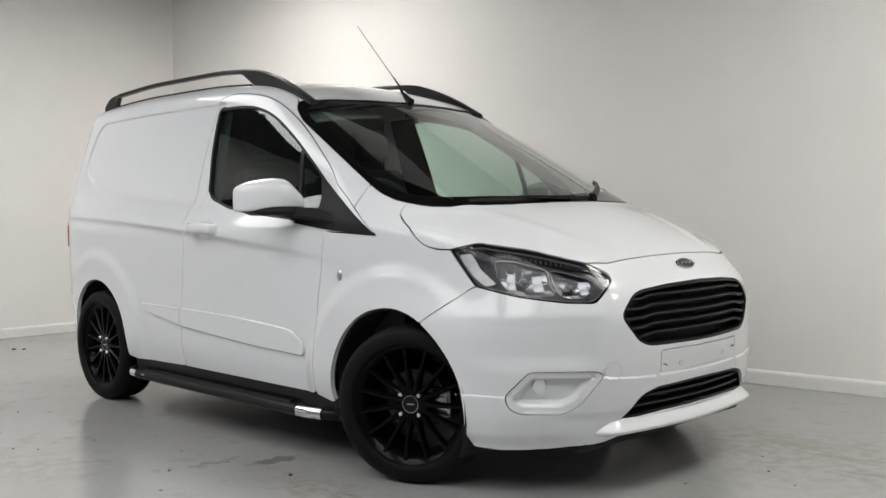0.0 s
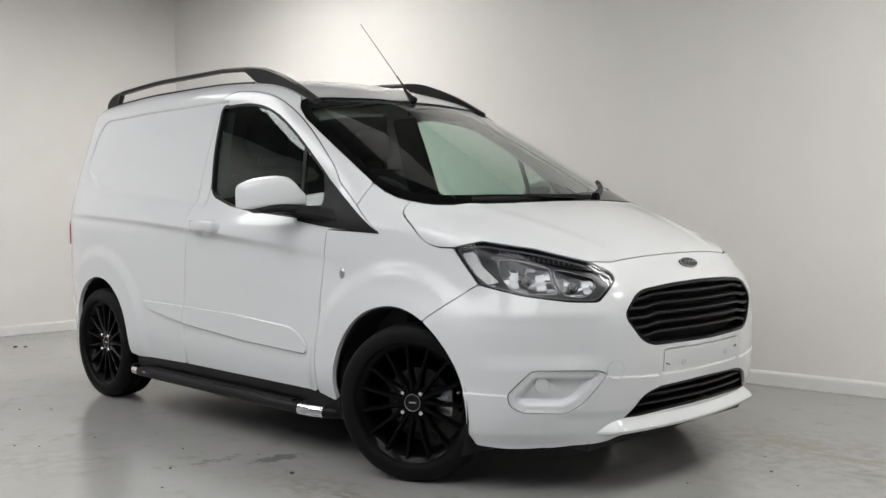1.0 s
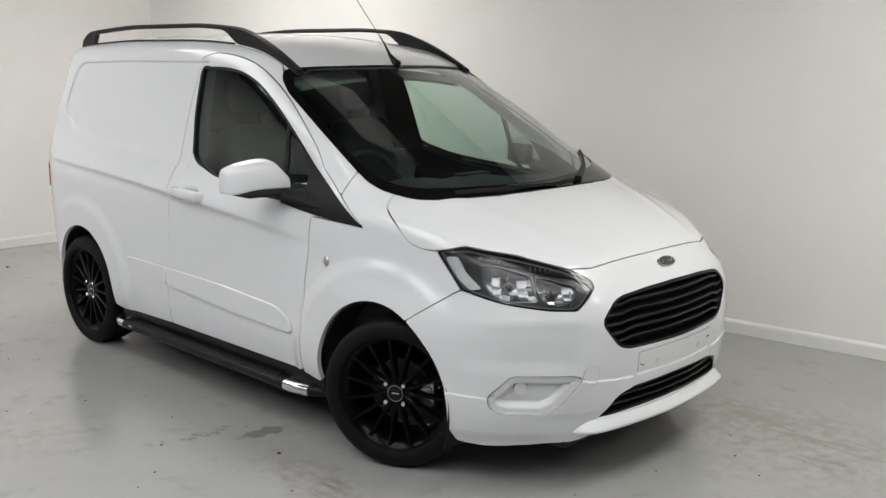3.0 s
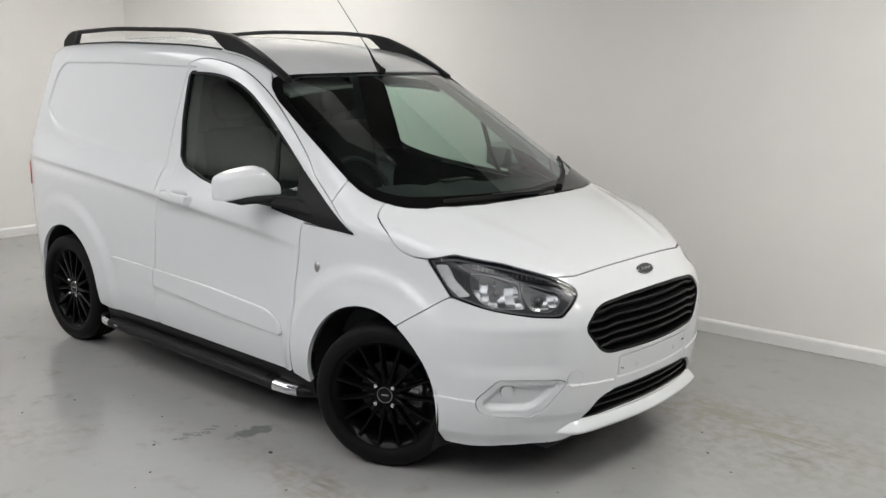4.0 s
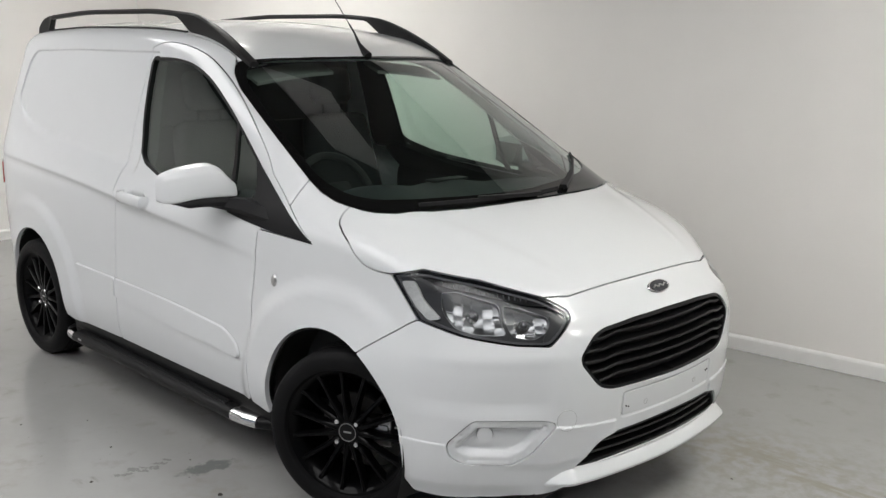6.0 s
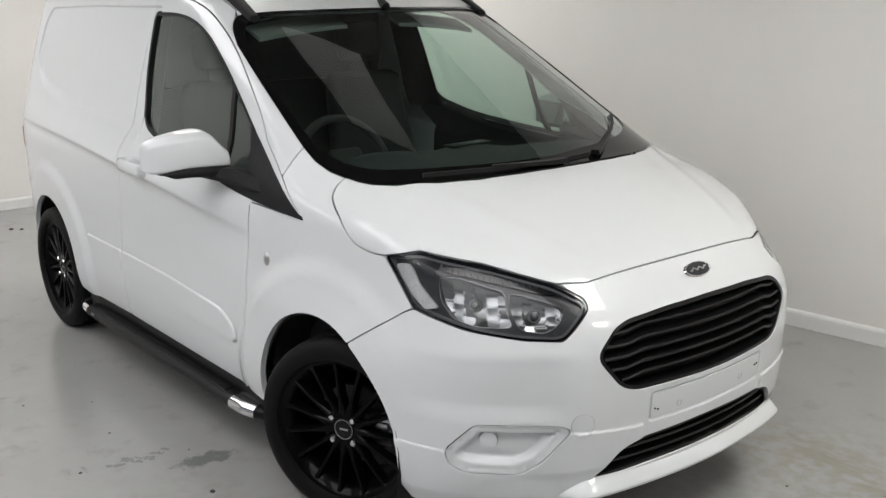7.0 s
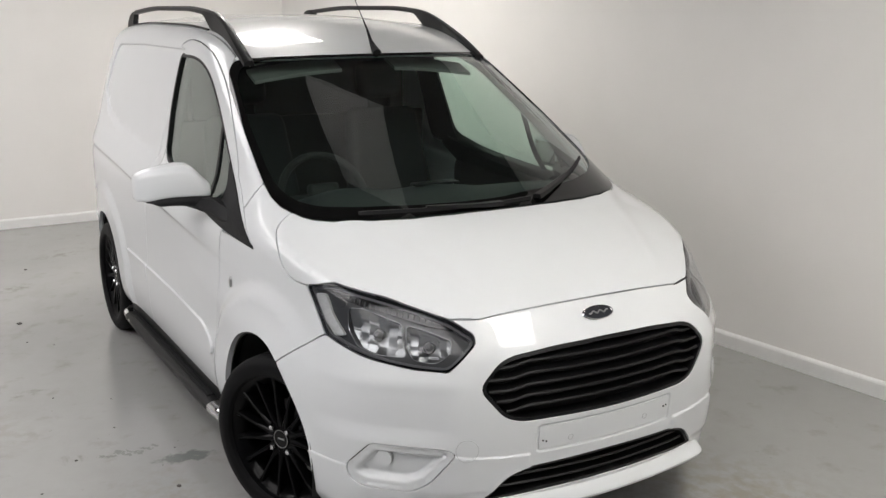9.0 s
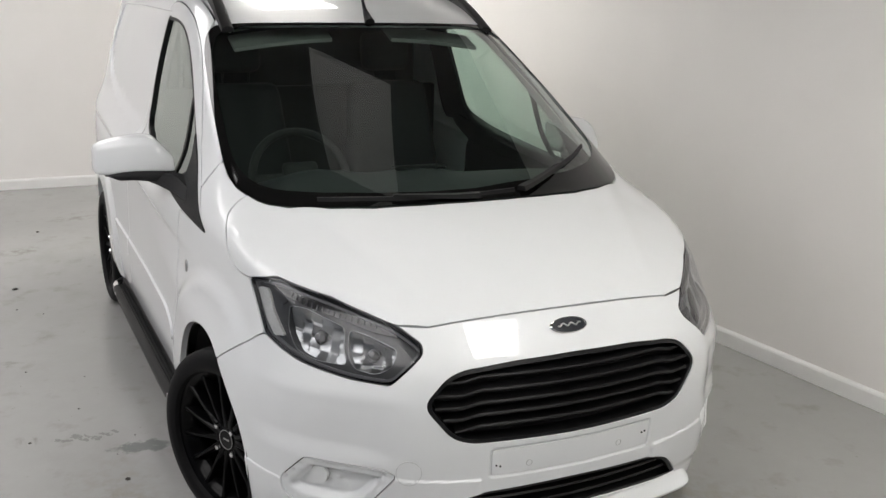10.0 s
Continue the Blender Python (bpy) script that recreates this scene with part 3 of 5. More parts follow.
for lx, ly in LIGHTS:
    ceiling_light(lx, ly, 1.2, 0.6, LED, "white framed LED light panel, lit, on the ceiling", "glowing white diffuser")
# unseen fill lamps, built like the real panels but larger and dimmer
for lx, ly in BROAD_FILL_LIGHTS:
    ceiling_light(lx, ly, 1.8, 1.8, FILL_BROAD, "broad white framed fill light, added unseen on the ceiling", "glowing white diffuser")
ceiling_light(-1.14, 0.22, 0.92, 0.55, UNLIT, "white framed LED light panel, unlit, on the ceiling", "unlit white diffuser", turn=-24)

GRIT = random.Random(5)
CRUMBS = [(-2.88, -1.34, 0.014), (-4.17, -1.13, 0.010), (-4.42, -1.37, 0.011), (-4.92, -0.43, 0.015), (-4.87, -0.37, 0.015), (-0.41, -1.09, 0.009), (-0.84, -1.39, 0.007), (0.25, -1.20, 0.009), (0.96, 0.25, 0.006)]
CRUMBS += [(-2.6 + 3.2 * GRIT.random(), -1.0 - 0.75 * GRIT.random(), 0.003 + 0.003 * GRIT.random()) for _ in range(22)]
CRUMBS += [(0.7 + 1.2 * GRIT.random(), -0.6 + 1.4 * GRIT.random(), 0.003 + 0.002 * GRIT.random()) for _ in range(8)]
for gx, gy, gs in CRUMBS:
    g = bmesh.new()
    bmesh.ops.create_icosphere(g, subdivisions=2, radius=gs)
    for v in g.verts:
        v.co *= 0.6 + 0.7 * GRIT.random()
        v.co.z = max(v.co.z * 0.5, -0.2 * gs) + 0.2 * gs
    ob = tagged(part("floor_debris", g, DEBRIS, smooth=False), "small dark crumb of dirt lying on the floor", "debris", "crumbs on the floor")
    ob.matrix_basis = pose(gx, gy, 0.0, 0, 0, GRIT.random() * 360)


# ---------------------------------------------------------------- the van: panels
van = tagged(new("panel_van"), "small white panel van with black alloy wheels and roof rails", "van")

# outlines on the side, in x and z
DOOR_FRONT = [(-0.465, 0.976), (-0.485, 0.80), (-0.51, 0.55), (-0.515, 0.40), (-0.515, 0.285)]
DOOR_REAR = [(-1.62, 0.285), (-1.62, 0.50), (-1.59, 0.80), (-1.565, 0.98), (-1.60, 1.06), (-1.615, 1.18), (-1.60, 1.40), (-1.585, 1.57)]
DOOR_TOP = [(-1.565, 1.625), (-1.46, 1.648), (-1.287, 1.635), (-1.117, 1.597), (-0.962, 1.528), (-0.812, 1.440), (-0.662, 1.336), (-0.542, 1.243), (-0.477, 1.173)]
SAIL_FRONT = [(-0.362, 1.100), (-0.160, 0.966)]
WINDOW = [(-1.440, 1.120), (-1.490, 1.158), (-1.528, 1.35), (-1.550, 1.560), (-1.535, 1.580), (-1.355, 1.580), (-1.195, 1.560), (-1.043, 1.508), (-0.882, 1.418), (-0.722, 1.313), (-0.582, 1.213), (-0.462, 1.123), (-0.245, 0.985), (-0.295, 0.983), (-0.60, 1.016), (-0.95, 1.042), (-1.15, 1.060), (-1.27, 1.078)]
MOULD = [(-2.04, 0.580), (-1.62, 0.578), (-1.12, 0.570), (-0.69, 0.545), (-0.605, 0.500), (-0.588, 0.442), (-1.05, 0.455), (-1.62, 0.492), (-1.97, 0.540)]


def eased(pts, n=5):
    """A smooth line through points."""
    p = np.array([pts[0]] + list(pts) + [pts[-1]], float)
    out = []
    for i in range(1, len(p) - 2):
        for t in np.arange(n) / n:
            out.append(tuple(0.5 * (2 * p[i] + (p[i + 1] - p[i - 1]) * t + (2 * p[i - 1] - 5 * p[i] + 4 * p[i + 1] - p[i + 2]) * t ** 2 + (3 * p[i] - p[i - 1] - 3 * p[i + 1] + p[i + 2]) * t ** 3)))
    return out + [tuple(p[-1])]


DOOR_TOP = eased(DOOR_TOP)
WINDOW = WINDOW[:4] + eased(WINDOW[4:13]) + WINDOW[13:]


def arch(a, start, end, n=26, grow=0.0):
    cx, cz, r = a
    return [(cx + (r + grow) * 0.955 * math.cos(t), cz + (r + grow) * math.sin(t)) for t in np.linspace(radians(start), radians(end), n)]


def A(x, q, z):
    return (fa(x, q), z)


GRILLE = [A(0.752, 0.462, 0.672), A(0.775, 0.40, 0.745), A(0.783, 0.352, 0.762), A(0.80, 0.20, 0.775), A(0.80, 0.0, 0.780), A(0.80, -0.20, 0.775), A(0.783, -0.352, 0.762), A(0.775, -0.40, 0.745), A(0.752, -0.462, 0.672),
          A(0.785, -0.385, 0.572), A(0.795, -0.33, 0.552), A(0.82, 0.0, 0.548), A(0.795, 0.33, 0.552), A(0.785, 0.385, 0.572)]
LOWER = [A(0.735, 0.445, 0.283), A(0.775, 0.365, 0.375), A(0.80, 0.30, 0.395), A(0.82, 0.0, 0.405), A(0.80, -0.30, 0.395), A(0.775, -0.365, 0.375), A(0.735, -0.445, 0.283), A(0.80, -0.25, 0.296), A(0.81, 0.0, 0.30), A(0.80, 0.25, 0.296)]
HEAD = [A(0.212, 0.790, 0.913), A(0.318, 0.746, 0.939), A(0.48, 0.640, 0.912), A(0.645, 0.50, 0.861), A(0.70, 0.445, 0.822), A(0.70, 0.440, 0.800), A(0.674, 0.522, 0.721), A(0.60, 0.595, 0.723), A(0.46, 0.690, 0.745), A(0.320, 0.762, 0.780)]
FOG = [A(0.472, 0.783, 0.390), A(0.545, 0.728, 0.480), A(0.69, 0.535, 0.478), A(0.70, 0.505, 0.462), A(0.66, 0.580, 0.355), A(0.618, 0.625, 0.318), A(0.52, 0.750, 0.322), A(0.482, 0.778, 0.345)]
PLATE = [A(0.80, 0.272, 0.532), A(0.80, -0.272, 0.532), A(0.80, -0.272, 0.440), A(0.80, 0.272, 0.440)]

# shared edges: each joint is drawn once and carried over to the panels on both sides of it
BON_LINE = [(0.682 - 0.178 * q * q, q) for q in np.linspace(0, 0.40, 9)]
WING_TOP = [(-0.102, 1.088), (-0.101, 1.068), (-0.084, 1.045), (-0.042, 1.019), (0.009, 0.991), (0.050, 0.955), (0.092, 0.926), (0.143, 0.9145)]
WING_FRONT = [(0.300, 0.762), (0.128, 0.640)]


def along(pts, n=6):
    out = []
    for p, q in zip(pts[:-1], pts[1:]):
        out += [(p[0] + (q[0] - p[0]) * i / n, p[1] + (q[1] - p[1]) * i / n) for i in range(n)]
    return out + [tuple(pts[-1])]


HEAD_UPPER = on_front(np.array(along(HEAD[:4])))
HEAD_OUTER = on_front(np.array(along([HEAD[0], HEAD[9]])))
WING_TOP_3D = on_side(np.vstack([rounded(WING_TOP, 0.02, 0.006, closed=False), [[0.175, 0.9125]]]))
WING_FRONT_3D = on_side(np.array(along(WING_FRONT, 4)))
BON_LINE_3D = on_top(np.array(along(BON_LINE, 3)))

SEAM_Q = 0.585
ROOF_X = np.linspace(-0.985, -3.02, 40)
SEAM = on_top(np.stack([ROOF_X, np.full(40, SEAM_Q)], 1))[:, [0, 2]]
# windscreen edge on the pillar, in plan (x, q)
PILLAR = [(-0.10, 0.704), (-0.16, 0.724), (-0.23, 0.734), (-0.30, 0.732), (-0.50, 0.712), (-0.70, 0.686), (-0.85, 0.664), (-0.925, 0.640), (-0.955, 0.610)]
PILLAR_XZ = [(p[0], p[2]) for p in on_top(np.array(PILLAR[3:]))]
SCREEN_CORNER = [(p[0], p[2]) for p in on_top(np.array(PILLAR[:4]))]

RECESS = rounded([(-2.93, 1.325), (-2.885, 1.53), (-2.83, 1.588), (-2.3, 1.603), (-1.50, 1.605), (-1.50, 1.08), (-2.0, 1.115), (-2.50, 1.15), (-2.80, 1.225)], [0.04, 0.05, 0.05, 0.1, 0.02, 0.02, 0.3, 0.2, 0.10], 0.012)


def recess(uv):
    low = sstep(1.16, 1.30, uv[:, 1])
    return -0.011 * sstep(0.003 + 0.018 * (1 - low), -0.004 - 0.024 * (1 - low), signed(uv, RECESS))


LINE_X = np.linspace(-3.1, -0.3, 190)
SIDE_LINES = [np.stack([LINE_X, CREASE(LINE_X) + o], 1) for o in (-0.045, -0.03, -0.018, -0.008, 0.0, 0.012, 0.03)] + [grown(RECESS, o) for o in (-0.006, -0.001, 0.005, 0.009)]


CUP = rounded([(-1.485, 0.972), (-1.44, 1.018), (-1.34, 1.020), (-1.26, 0.984), (-1.32, 0.934), (-1.43, 0.930)], 0.03, 0.010)

for side in (-1, 1):
    edge = [(-0.327, 1.0745)] + PILLAR_XZ + [tuple(p) for p in SEAM]
    edge += [(-3.08, 1.60), (-3.12, 1.30), (-3.16, 1.0), (-3.16, 0.40), (-3.10, 0.27), (-2.82, 0.27)]
    edge += arch(ARCH_R, 186, -4)
    edge += [(-2.10, 0.275)] + DOOR_REAR + DOOR_TOP + [(-0.362, 1.098)]
    body = panel("body_side", rounded(edge, 0.008, 0.012), on_side, PAINT, van, step=0.024, shift=recess, side=side, depth=0.02, lines=SIDE_LINES)
    door_edge = DOOR_FRONT + DOOR_REAR + DOOR_TOP + SAIL_FRONT
    door = panel("door", rounded(door_edge, [0.02] * 4 + [0.035, 0.02] + [0.03] * 80, 0.012), on_side, PAINT, van, holes=[rounded(grown(np.array(WINDOW), 0.001), 0.03, 0.012), CUP], step=0.024, shift=recess, side=side, depth=0.02, lines=SIDE_LINES)
    # window frame, glass, divider and the black corner behind the mirror
    panel("window_frame", rounded(grown(np.array(WINDOW), 0.006), 0.03, 0.012), on_side, SATIN, door, holes=[rounded(grown(np.array(WINDOW), -0.011), 0.03, 0.012)], step=0.02, out=-0.001, side=side, seal=False, gap=0, depth=0.03)
    panel("window_glass", rounded(grown(np.array(WINDOW), 0.002), 0.03, 0.012), on_side, SIDE_GLASS, door, step=0.03, out=-0.012, side=side, seal=False, gap=0, depth=0.004)
    panel("mirror_corner", rounded([(-0.592, 1.217), (-0.467, 1.136), (-0.155, 0.961), (-0.43, 0.981), (-0.60, 1.000), (-0.68, 1.010), (-0.68, 1.030), (-0.575, 1.040), (-0.545, 1.065), (-0.558, 1.125), (-0.585, 1.19)], [0.003, 0.05, 0.008, 0.05, 0.02, 0.006, 0.006, 0.02, 0.02, 0.05, 0.02], 0.008), on_side, PLASTIC, door, step=0.02, out=0.004, side=side, seal=False, gap=0, depth=0.02)
    panel("divider", rounded([(-0.787, 1.345), (-0.764, 1.345), (-0.704, 1.0), (-0.727, 1.0)], 0.002, 0.01), on_side, SATIN, door, step=0.02, out=-0.006, side=side, seal=False, gap=0, depth=0.012)
    fm = np.array(MOULD)
    panel("moulding", rounded(fm[fm[:, 0] > -1.7].tolist()[1:-1] + [(-1.615, 0.491), (-1.615, 0.578)], [0.1, 0.1, 0.03, 0.035, 0.1, 0.002, 0.002], 0.012), on_side, PAINT, door, step=0.02, out=0.0105, side=side, depth=0.009, seal=False, gap=0.001, flange_in=-0.005)
    panel("moulding", rounded([(-2.04, 0.580), (-1.625, 0.578), (-1.625, 0.493), (-1.95, 0.540)], [0.02, 0.002, 0.002, 0.03], 0.012), on_side, PAINT, body, step=0.02, out=0.0105, side=side, depth=0.009, seal=False, gap=0.001, flange_in=-0.005)
    for host, rim in ((door, rounded(fm[fm[:, 0] > -1.7].tolist()[1:-1] + [(-1.615, 0.491), (-1.615, 0.578)], [0.1, 0.1, 0.03, 0.035, 0.1, 0.002, 0.002], 0.012)), (body, rounded([(-2.04, 0.580), (-1.625, 0.578), (-1.625, 0.493), (-1.95, 0.540)], [0.02, 0.002, 0.002, 0.03], 0.012))):
        panel("moulding_joint", grown(rim, 0.0055), on_side, JOINT, host, holes=[grown(rim, 0.0035)], step=0.02, out=0.0012, depth=0.001, side=side, seal=False, gap=0)
    # wing
    wing = [(-0.160, 0.964), (-0.260, 1.030), (-0.325, 1.075)] + SCREEN_CORNER[::-1] + [(p[0], p[2]) for p in WING_TOP_3D] + [(p[0], p[2]) for p in HEAD_OUTER] + [(p[0], p[2]) for p in WING_FRONT_3D]
    wing += arch(ARCH_F, 62, 186) + [(-0.42, 0.262)] + [(p[0] + 0.0, p[1]) for p in reversed(DOOR_FRONT)]
    panel("wing", rounded(wing, 0.006, 0.009), on_side, PAINT, van, step=0.022, side=side, depth=0.02)

# roof, bonnet and windscreen, in plan
TOP_EDGE = [(-0.955, 0.610), (-0.925, 0.52), (-0.885, 0.36), (-0.860, 0.18), (-0.852, 0.0)]
roof_edge = TOP_EDGE + [(x, -q) for x, q in TOP_EDGE[-2::-1]] + [(x, -SEAM_Q) for x in (-0.99, -2.0, -3.0)] + [(-3.14, -0.45), (-3.16, 0.0), (-3.14, 0.45)] + [(x, SEAM_Q) for x in (-3.0, -2.0, -0.99)]
panel("roof", rounded(roof_edge, 0.03, 0.02), on_top, PAINT, van, step=0.035, depth=0.02)
BON_BACK = [(-0.128, 0.735), (-0.10, 0.704), (-0.055, 0.686), (-0.016, 0.662), (0.042, 0.608), (0.108, 0.50), (0.157, 0.37), (0.188, 0.215), (0.202, 0.08), (0.204, 0.0)]
BON_FRONT = rolled(BON_LINE_3D) + rolled(HEAD_UPPER[::-1]) + rolled(WING_TOP_3D[::-1])
BON_REAR = rolled(on_top(np.array(along(BON_BACK[1:], 3))))
bonnet_edge = BON_FRONT + BON_REAR + [(x, -v) for x, v in BON_REAR[-2::-1]] + [(x, -v) for x, v in BON_FRONT[:0:-1]]


SHOULDER = np.array(rolled(on_side(np.array([(-0.078, 1.041), (0.081, 0.999), (0.237, 0.949)]))))


def bonnet_lines(uv):
    d = np.abs(np.abs(uv[:, 1]) - (0.445 - 0.05 * (uv[:, 0] + 0.1)))
    edge = np.abs(np.abs(uv[:, 1]) - np.interp(uv[:, 0], SHOULDER[:, 0], SHOULDER[:, 1]))
    return 0.005 * np.exp(-(d / 0.03) ** 2) * sstep(0.66, 0.5, uv[:, 0]) + 0.0035 * np.exp(-edge / 0.012) * sstep(0.29, 0.2, uv[:, 0]) * sstep(-0.11, -0.04, uv[:, 0])


bonnet = panel("bonnet", rounded(bonnet_edge, 0.004, 0.006), on_roll, PAINT, van, step=0.013, depth=0.02, shift=bonnet_lines, gap=0.0018)
glass_edge = PILLAR[:-1] + TOP_EDGE + [(x, -q) for x, q in TOP_EDGE[-2::-1]] + [(x, -q) for x, q in PILLAR[-2::-1]]
low = [(-0.051, 0.689), (-0.010, 0.665), (0.048, 0.612), (0.114, 0.504), (0.163, 0.373), (0.194, 0.217), (0.208, 0.08), (0.210, 0.0)]
glass_edge += [(x, -q) for x, q in low] + low[-2::-1]
SCREEN = rounded(glass_edge, 0.04, 0.015)
lowin = [(-0.27, 0.702), (-0.165, 0.655), (-0.055, 0.565), (0.035, 0.43), (0.095, 0.25), (0.125, 0.0)]
lowin_driver = [(-0.25, 0.707), (-0.135, 0.680), (-0.045, 0.622), (0.035, 0.51), (0.095, 0.35), (0.130, 0.18), (0.138, 0.0)]
pin = [(-0.36, 0.703), (-0.60, 0.679), (-0.84, 0.638), (-0.898, 0.600)]
tin = [(-0.900, 0.50), (-0.864, 0.33), (-0.842, 0.16), (-0.834, 0.0)]
clear = pin + tin + [(x, -q) for x, q in tin[-2::-1]] + [(x, -q) for x, q in pin[::-1]] + [(x, -q) for x, q in lowin_driver] + lowin[-2::-1]
CLEAR = rounded(clear, 0.06, 0.015)
screen = panel("windscreen", SCREEN, on_top, SCREEN_GLASS, van, step=0.035, out=-0.004, depth=0.004, seal=False, label="green-tinted windscreen glass")
low_border = [(x - 0.015, q) for x, q in low]
border_edge = PILLAR[:-1] + TOP_EDGE + [(x, -q) for x, q in TOP_EDGE[-2::-1]] + [(x, -q) for x, q in PILLAR[-2::-1]] + [(x, -q) for x, q in low_border] + low_border[-2::-1]
panel("windscreen_border", grown(rounded(border_edge, 0.04, 0.008), 0.0015), on_top, FRIT, screen, holes=[CLEAR], step=0.012, out=0.0015, depth=0.003, seal=False, gap=0, label="black printed border of the windscreen")


# ---------------------------------------------------------------- the van: front
def mirrored(pts):
    return [(-a, z) for a, z in reversed(pts)]


def arch_on_nose(start, end, n):
    """The wheel arch's front edge, as angles about the nose's axis."""
    pts = np.array(arch(ARCH_F, start, end, n))
    p = on_side(pts)
    return [(fa(a, q), z) for a, q, z in p]


top = [(fa(p[0], p[1]), p[2]) for p in BON_LINE_3D]
low_head = HEAD[3:] + [(fa(p[0], p[1]), p[2]) for p in WING_FRONT_3D]
cut = arch_on_nose(60, 0, 18)
bottom = [(cut[-1][0] - 0.004, 0.24), A(0.33, 0.80, 0.185), A(0.45, 0.775, 0.178), A(0.60, 0.66, 0.182), A(0.70, 0.49, 0.208), A(0.72, 0.44, 0.224), A(0.76, 0.25, 0.230), A(0.77, 0.0, 0.232)]
half = top + low_head + cut + bottom
bumper_edge = half + [(-a, z) for a, z in half[-2:0:-1]]
R_LOWER = rounded(LOWER, [0.01, 0.03, 0.03, 0.1, 0.03, 0.03, 0.01, 0.1, 0.1, 0.1], 0.012)
R_GRILLE = rounded(GRILLE, 0.035, 0.012)
R_FOG = [rounded(FOG, 0.02, 0.01), rounded(mirrored(FOG), 0.02, 0.01)]
R_HEAD = [rounded(HEAD, [0.012, 0.03, 0.08, 0.05, 0.03, 0.03, 0.025, 0.06, 0.08, 0.015], 0.01), rounded(mirrored(HEAD), [0.015, 0.08, 0.06, 0.025, 0.03, 0.03, 0.05, 0.08, 0.03, 0.012], 0.01)]
R_PLATE = rounded(PLATE, 0.012, 0.01)


def bumper_shape(uv):
    a, z = np.abs(uv[:, 0]), uv[:, 1]
    # hollow under the lamps, a shelf line over the fog surround, and the raised lower valance
    shelf = 0.0025 * np.exp(-((z - 0.69 + 0.02 * sstep(0.2, 0.9, a)) / 0.022) ** 2) * sstep(0.42, 0.55, a) * sstep(1.0, 0.8, a)
    hollow = -(0.003 * sstep(0.700, 0.635, z) + 0.008 * sstep(0.680, 0.530, z)) * sstep(0.470, 0.540, z) * sstep(0.44, 0.60, a) * sstep(1.02, 0.80, a)
    lip = 0.0045 * sstep(0.388, 0.384, z) * sstep(0.70, 0.74, a) + 0.006 * sstep(0.30, 0.24, z) * sstep(0.74, 0.6, a)
    strip = 0.0055 * sstep(0.462, 0.457, z + 0.02 * sstep(0.62, 0.27, a)) * sstep(0.66, 0.62, a) * sstep(0.272, 0.277, a) * sstep(0.30, 0.33, z)
    plate = -0.006 * sstep(0.004, -0.006, signed(uv, R_PLATE))
    tuck = -0.016 * sstep(0.250, 0.180, z) * sstep(0.50, 0.62, a)
    return shelf + hollow + lip + plate + strip + tuck


LA = np.linspace(-1.1, 1.1, 330)
BUMPER_LINES = [np.stack([LA, np.full(330, z)], 1) for z in (0.678, 0.670, 0.663, 0.656, 0.378, 0.3835, 0.3865, 0.389, 0.434, 0.438, 0.442, 0.446, 0.450, 0.454, 0.458, 0.462, 0.228, 0.233, 0.237, 0.241, 0.248, 0.262, 0.275)] + [grown(R_PLATE, o) for o in (-0.007, -0.003, 0.001, 0.005)]
bumper = panel("front_bumper", rounded(bumper_edge, 0.010, 0.009), on_front, PAINT, van, holes=[R_GRILLE, R_LOWER, *R_FOG], step=0.016, shift=bumper_shape, depth=0.03, seal=True, lines=BUMPER_LINES)


def bar_row(name, region, z, thick, out, parent, mat, dip=0.0, tall=0.012):
    """One grille bar inside a region, at height z, bent down at both ends."""
    a = np.linspace(region[:, 0].min(), region[:, 0].max(), 80)
    drop = dip * (sstep(0.27, 0.34, np.abs(a)))
    zz = z - drop
    ok = inside(np.stack([a, zz], 1), region)
    if ok.sum() < 4:
        return None
    a, zz = a[ok], zz[ok]
    p = on_front(np.stack([a, zz], 1))
    n = normals(p)
    n[:, 2] = 0
    n /= np.linalg.norm(n, axis=1)[:, None]
    sec = [(out, -tall / 2), (out + 0.003, 0.0), (out, tall / 2), (out - thick, tall / 2 + 0.004), (out - thick, -tall / 2 + 0.004)]
    verts = [tuple(p[i] + n[i] * o + np.array([0, 0, h])) for i in range(len(a)) for o, h in sec]
    k = len(sec)
    faces = [(i * k + j, i * k + (j + 1) % k, (i + 1) * k + (j + 1) % k, (i + 1) * k + j) for i in range(len(a) - 1) for j in range(k)]
    faces += [tuple(range(k)), tuple(range((len(a) - 1) * k, len(a) * k))]
    bm = mesh_bm(verts, faces)
    bmesh.ops.recalc_face_normals(bm, faces=bm.faces[:])
    return part(name, bm, mat, parent)


def opening(name, region, bars, parent_mat, dip, label, tall):
    back = panel(name, grown(region, 0.012), on_front, GAP, van, step=0.03, out=-0.06, depth=0.01, seal=False, label=label)
    panel("surround", grown(region, 0.004), on_front, parent_mat, back, holes=[rounded(grown(region, -0.011).tolist(), 0.0, 0.012)], step=0.012, out=-0.004, depth=0.05, seal=False, gap=0)
    for z in bars:
        bar_row("slat", grown(region, -0.012), z, 0.035, -0.012, back, GRILLEBLACK, dip, tall)
    return back


opening("front_grille", R_GRILLE, (0.738, 0.703, 0.668, 0.634, 0.600), GRILLEBLACK, 0.012, "black slatted radiator grille", 0.010)
opening("lower_grille", R_LOWER, (0.366, 0.332), GRILLEBLACK, 0.0, "black lower bumper grille", 0.009)

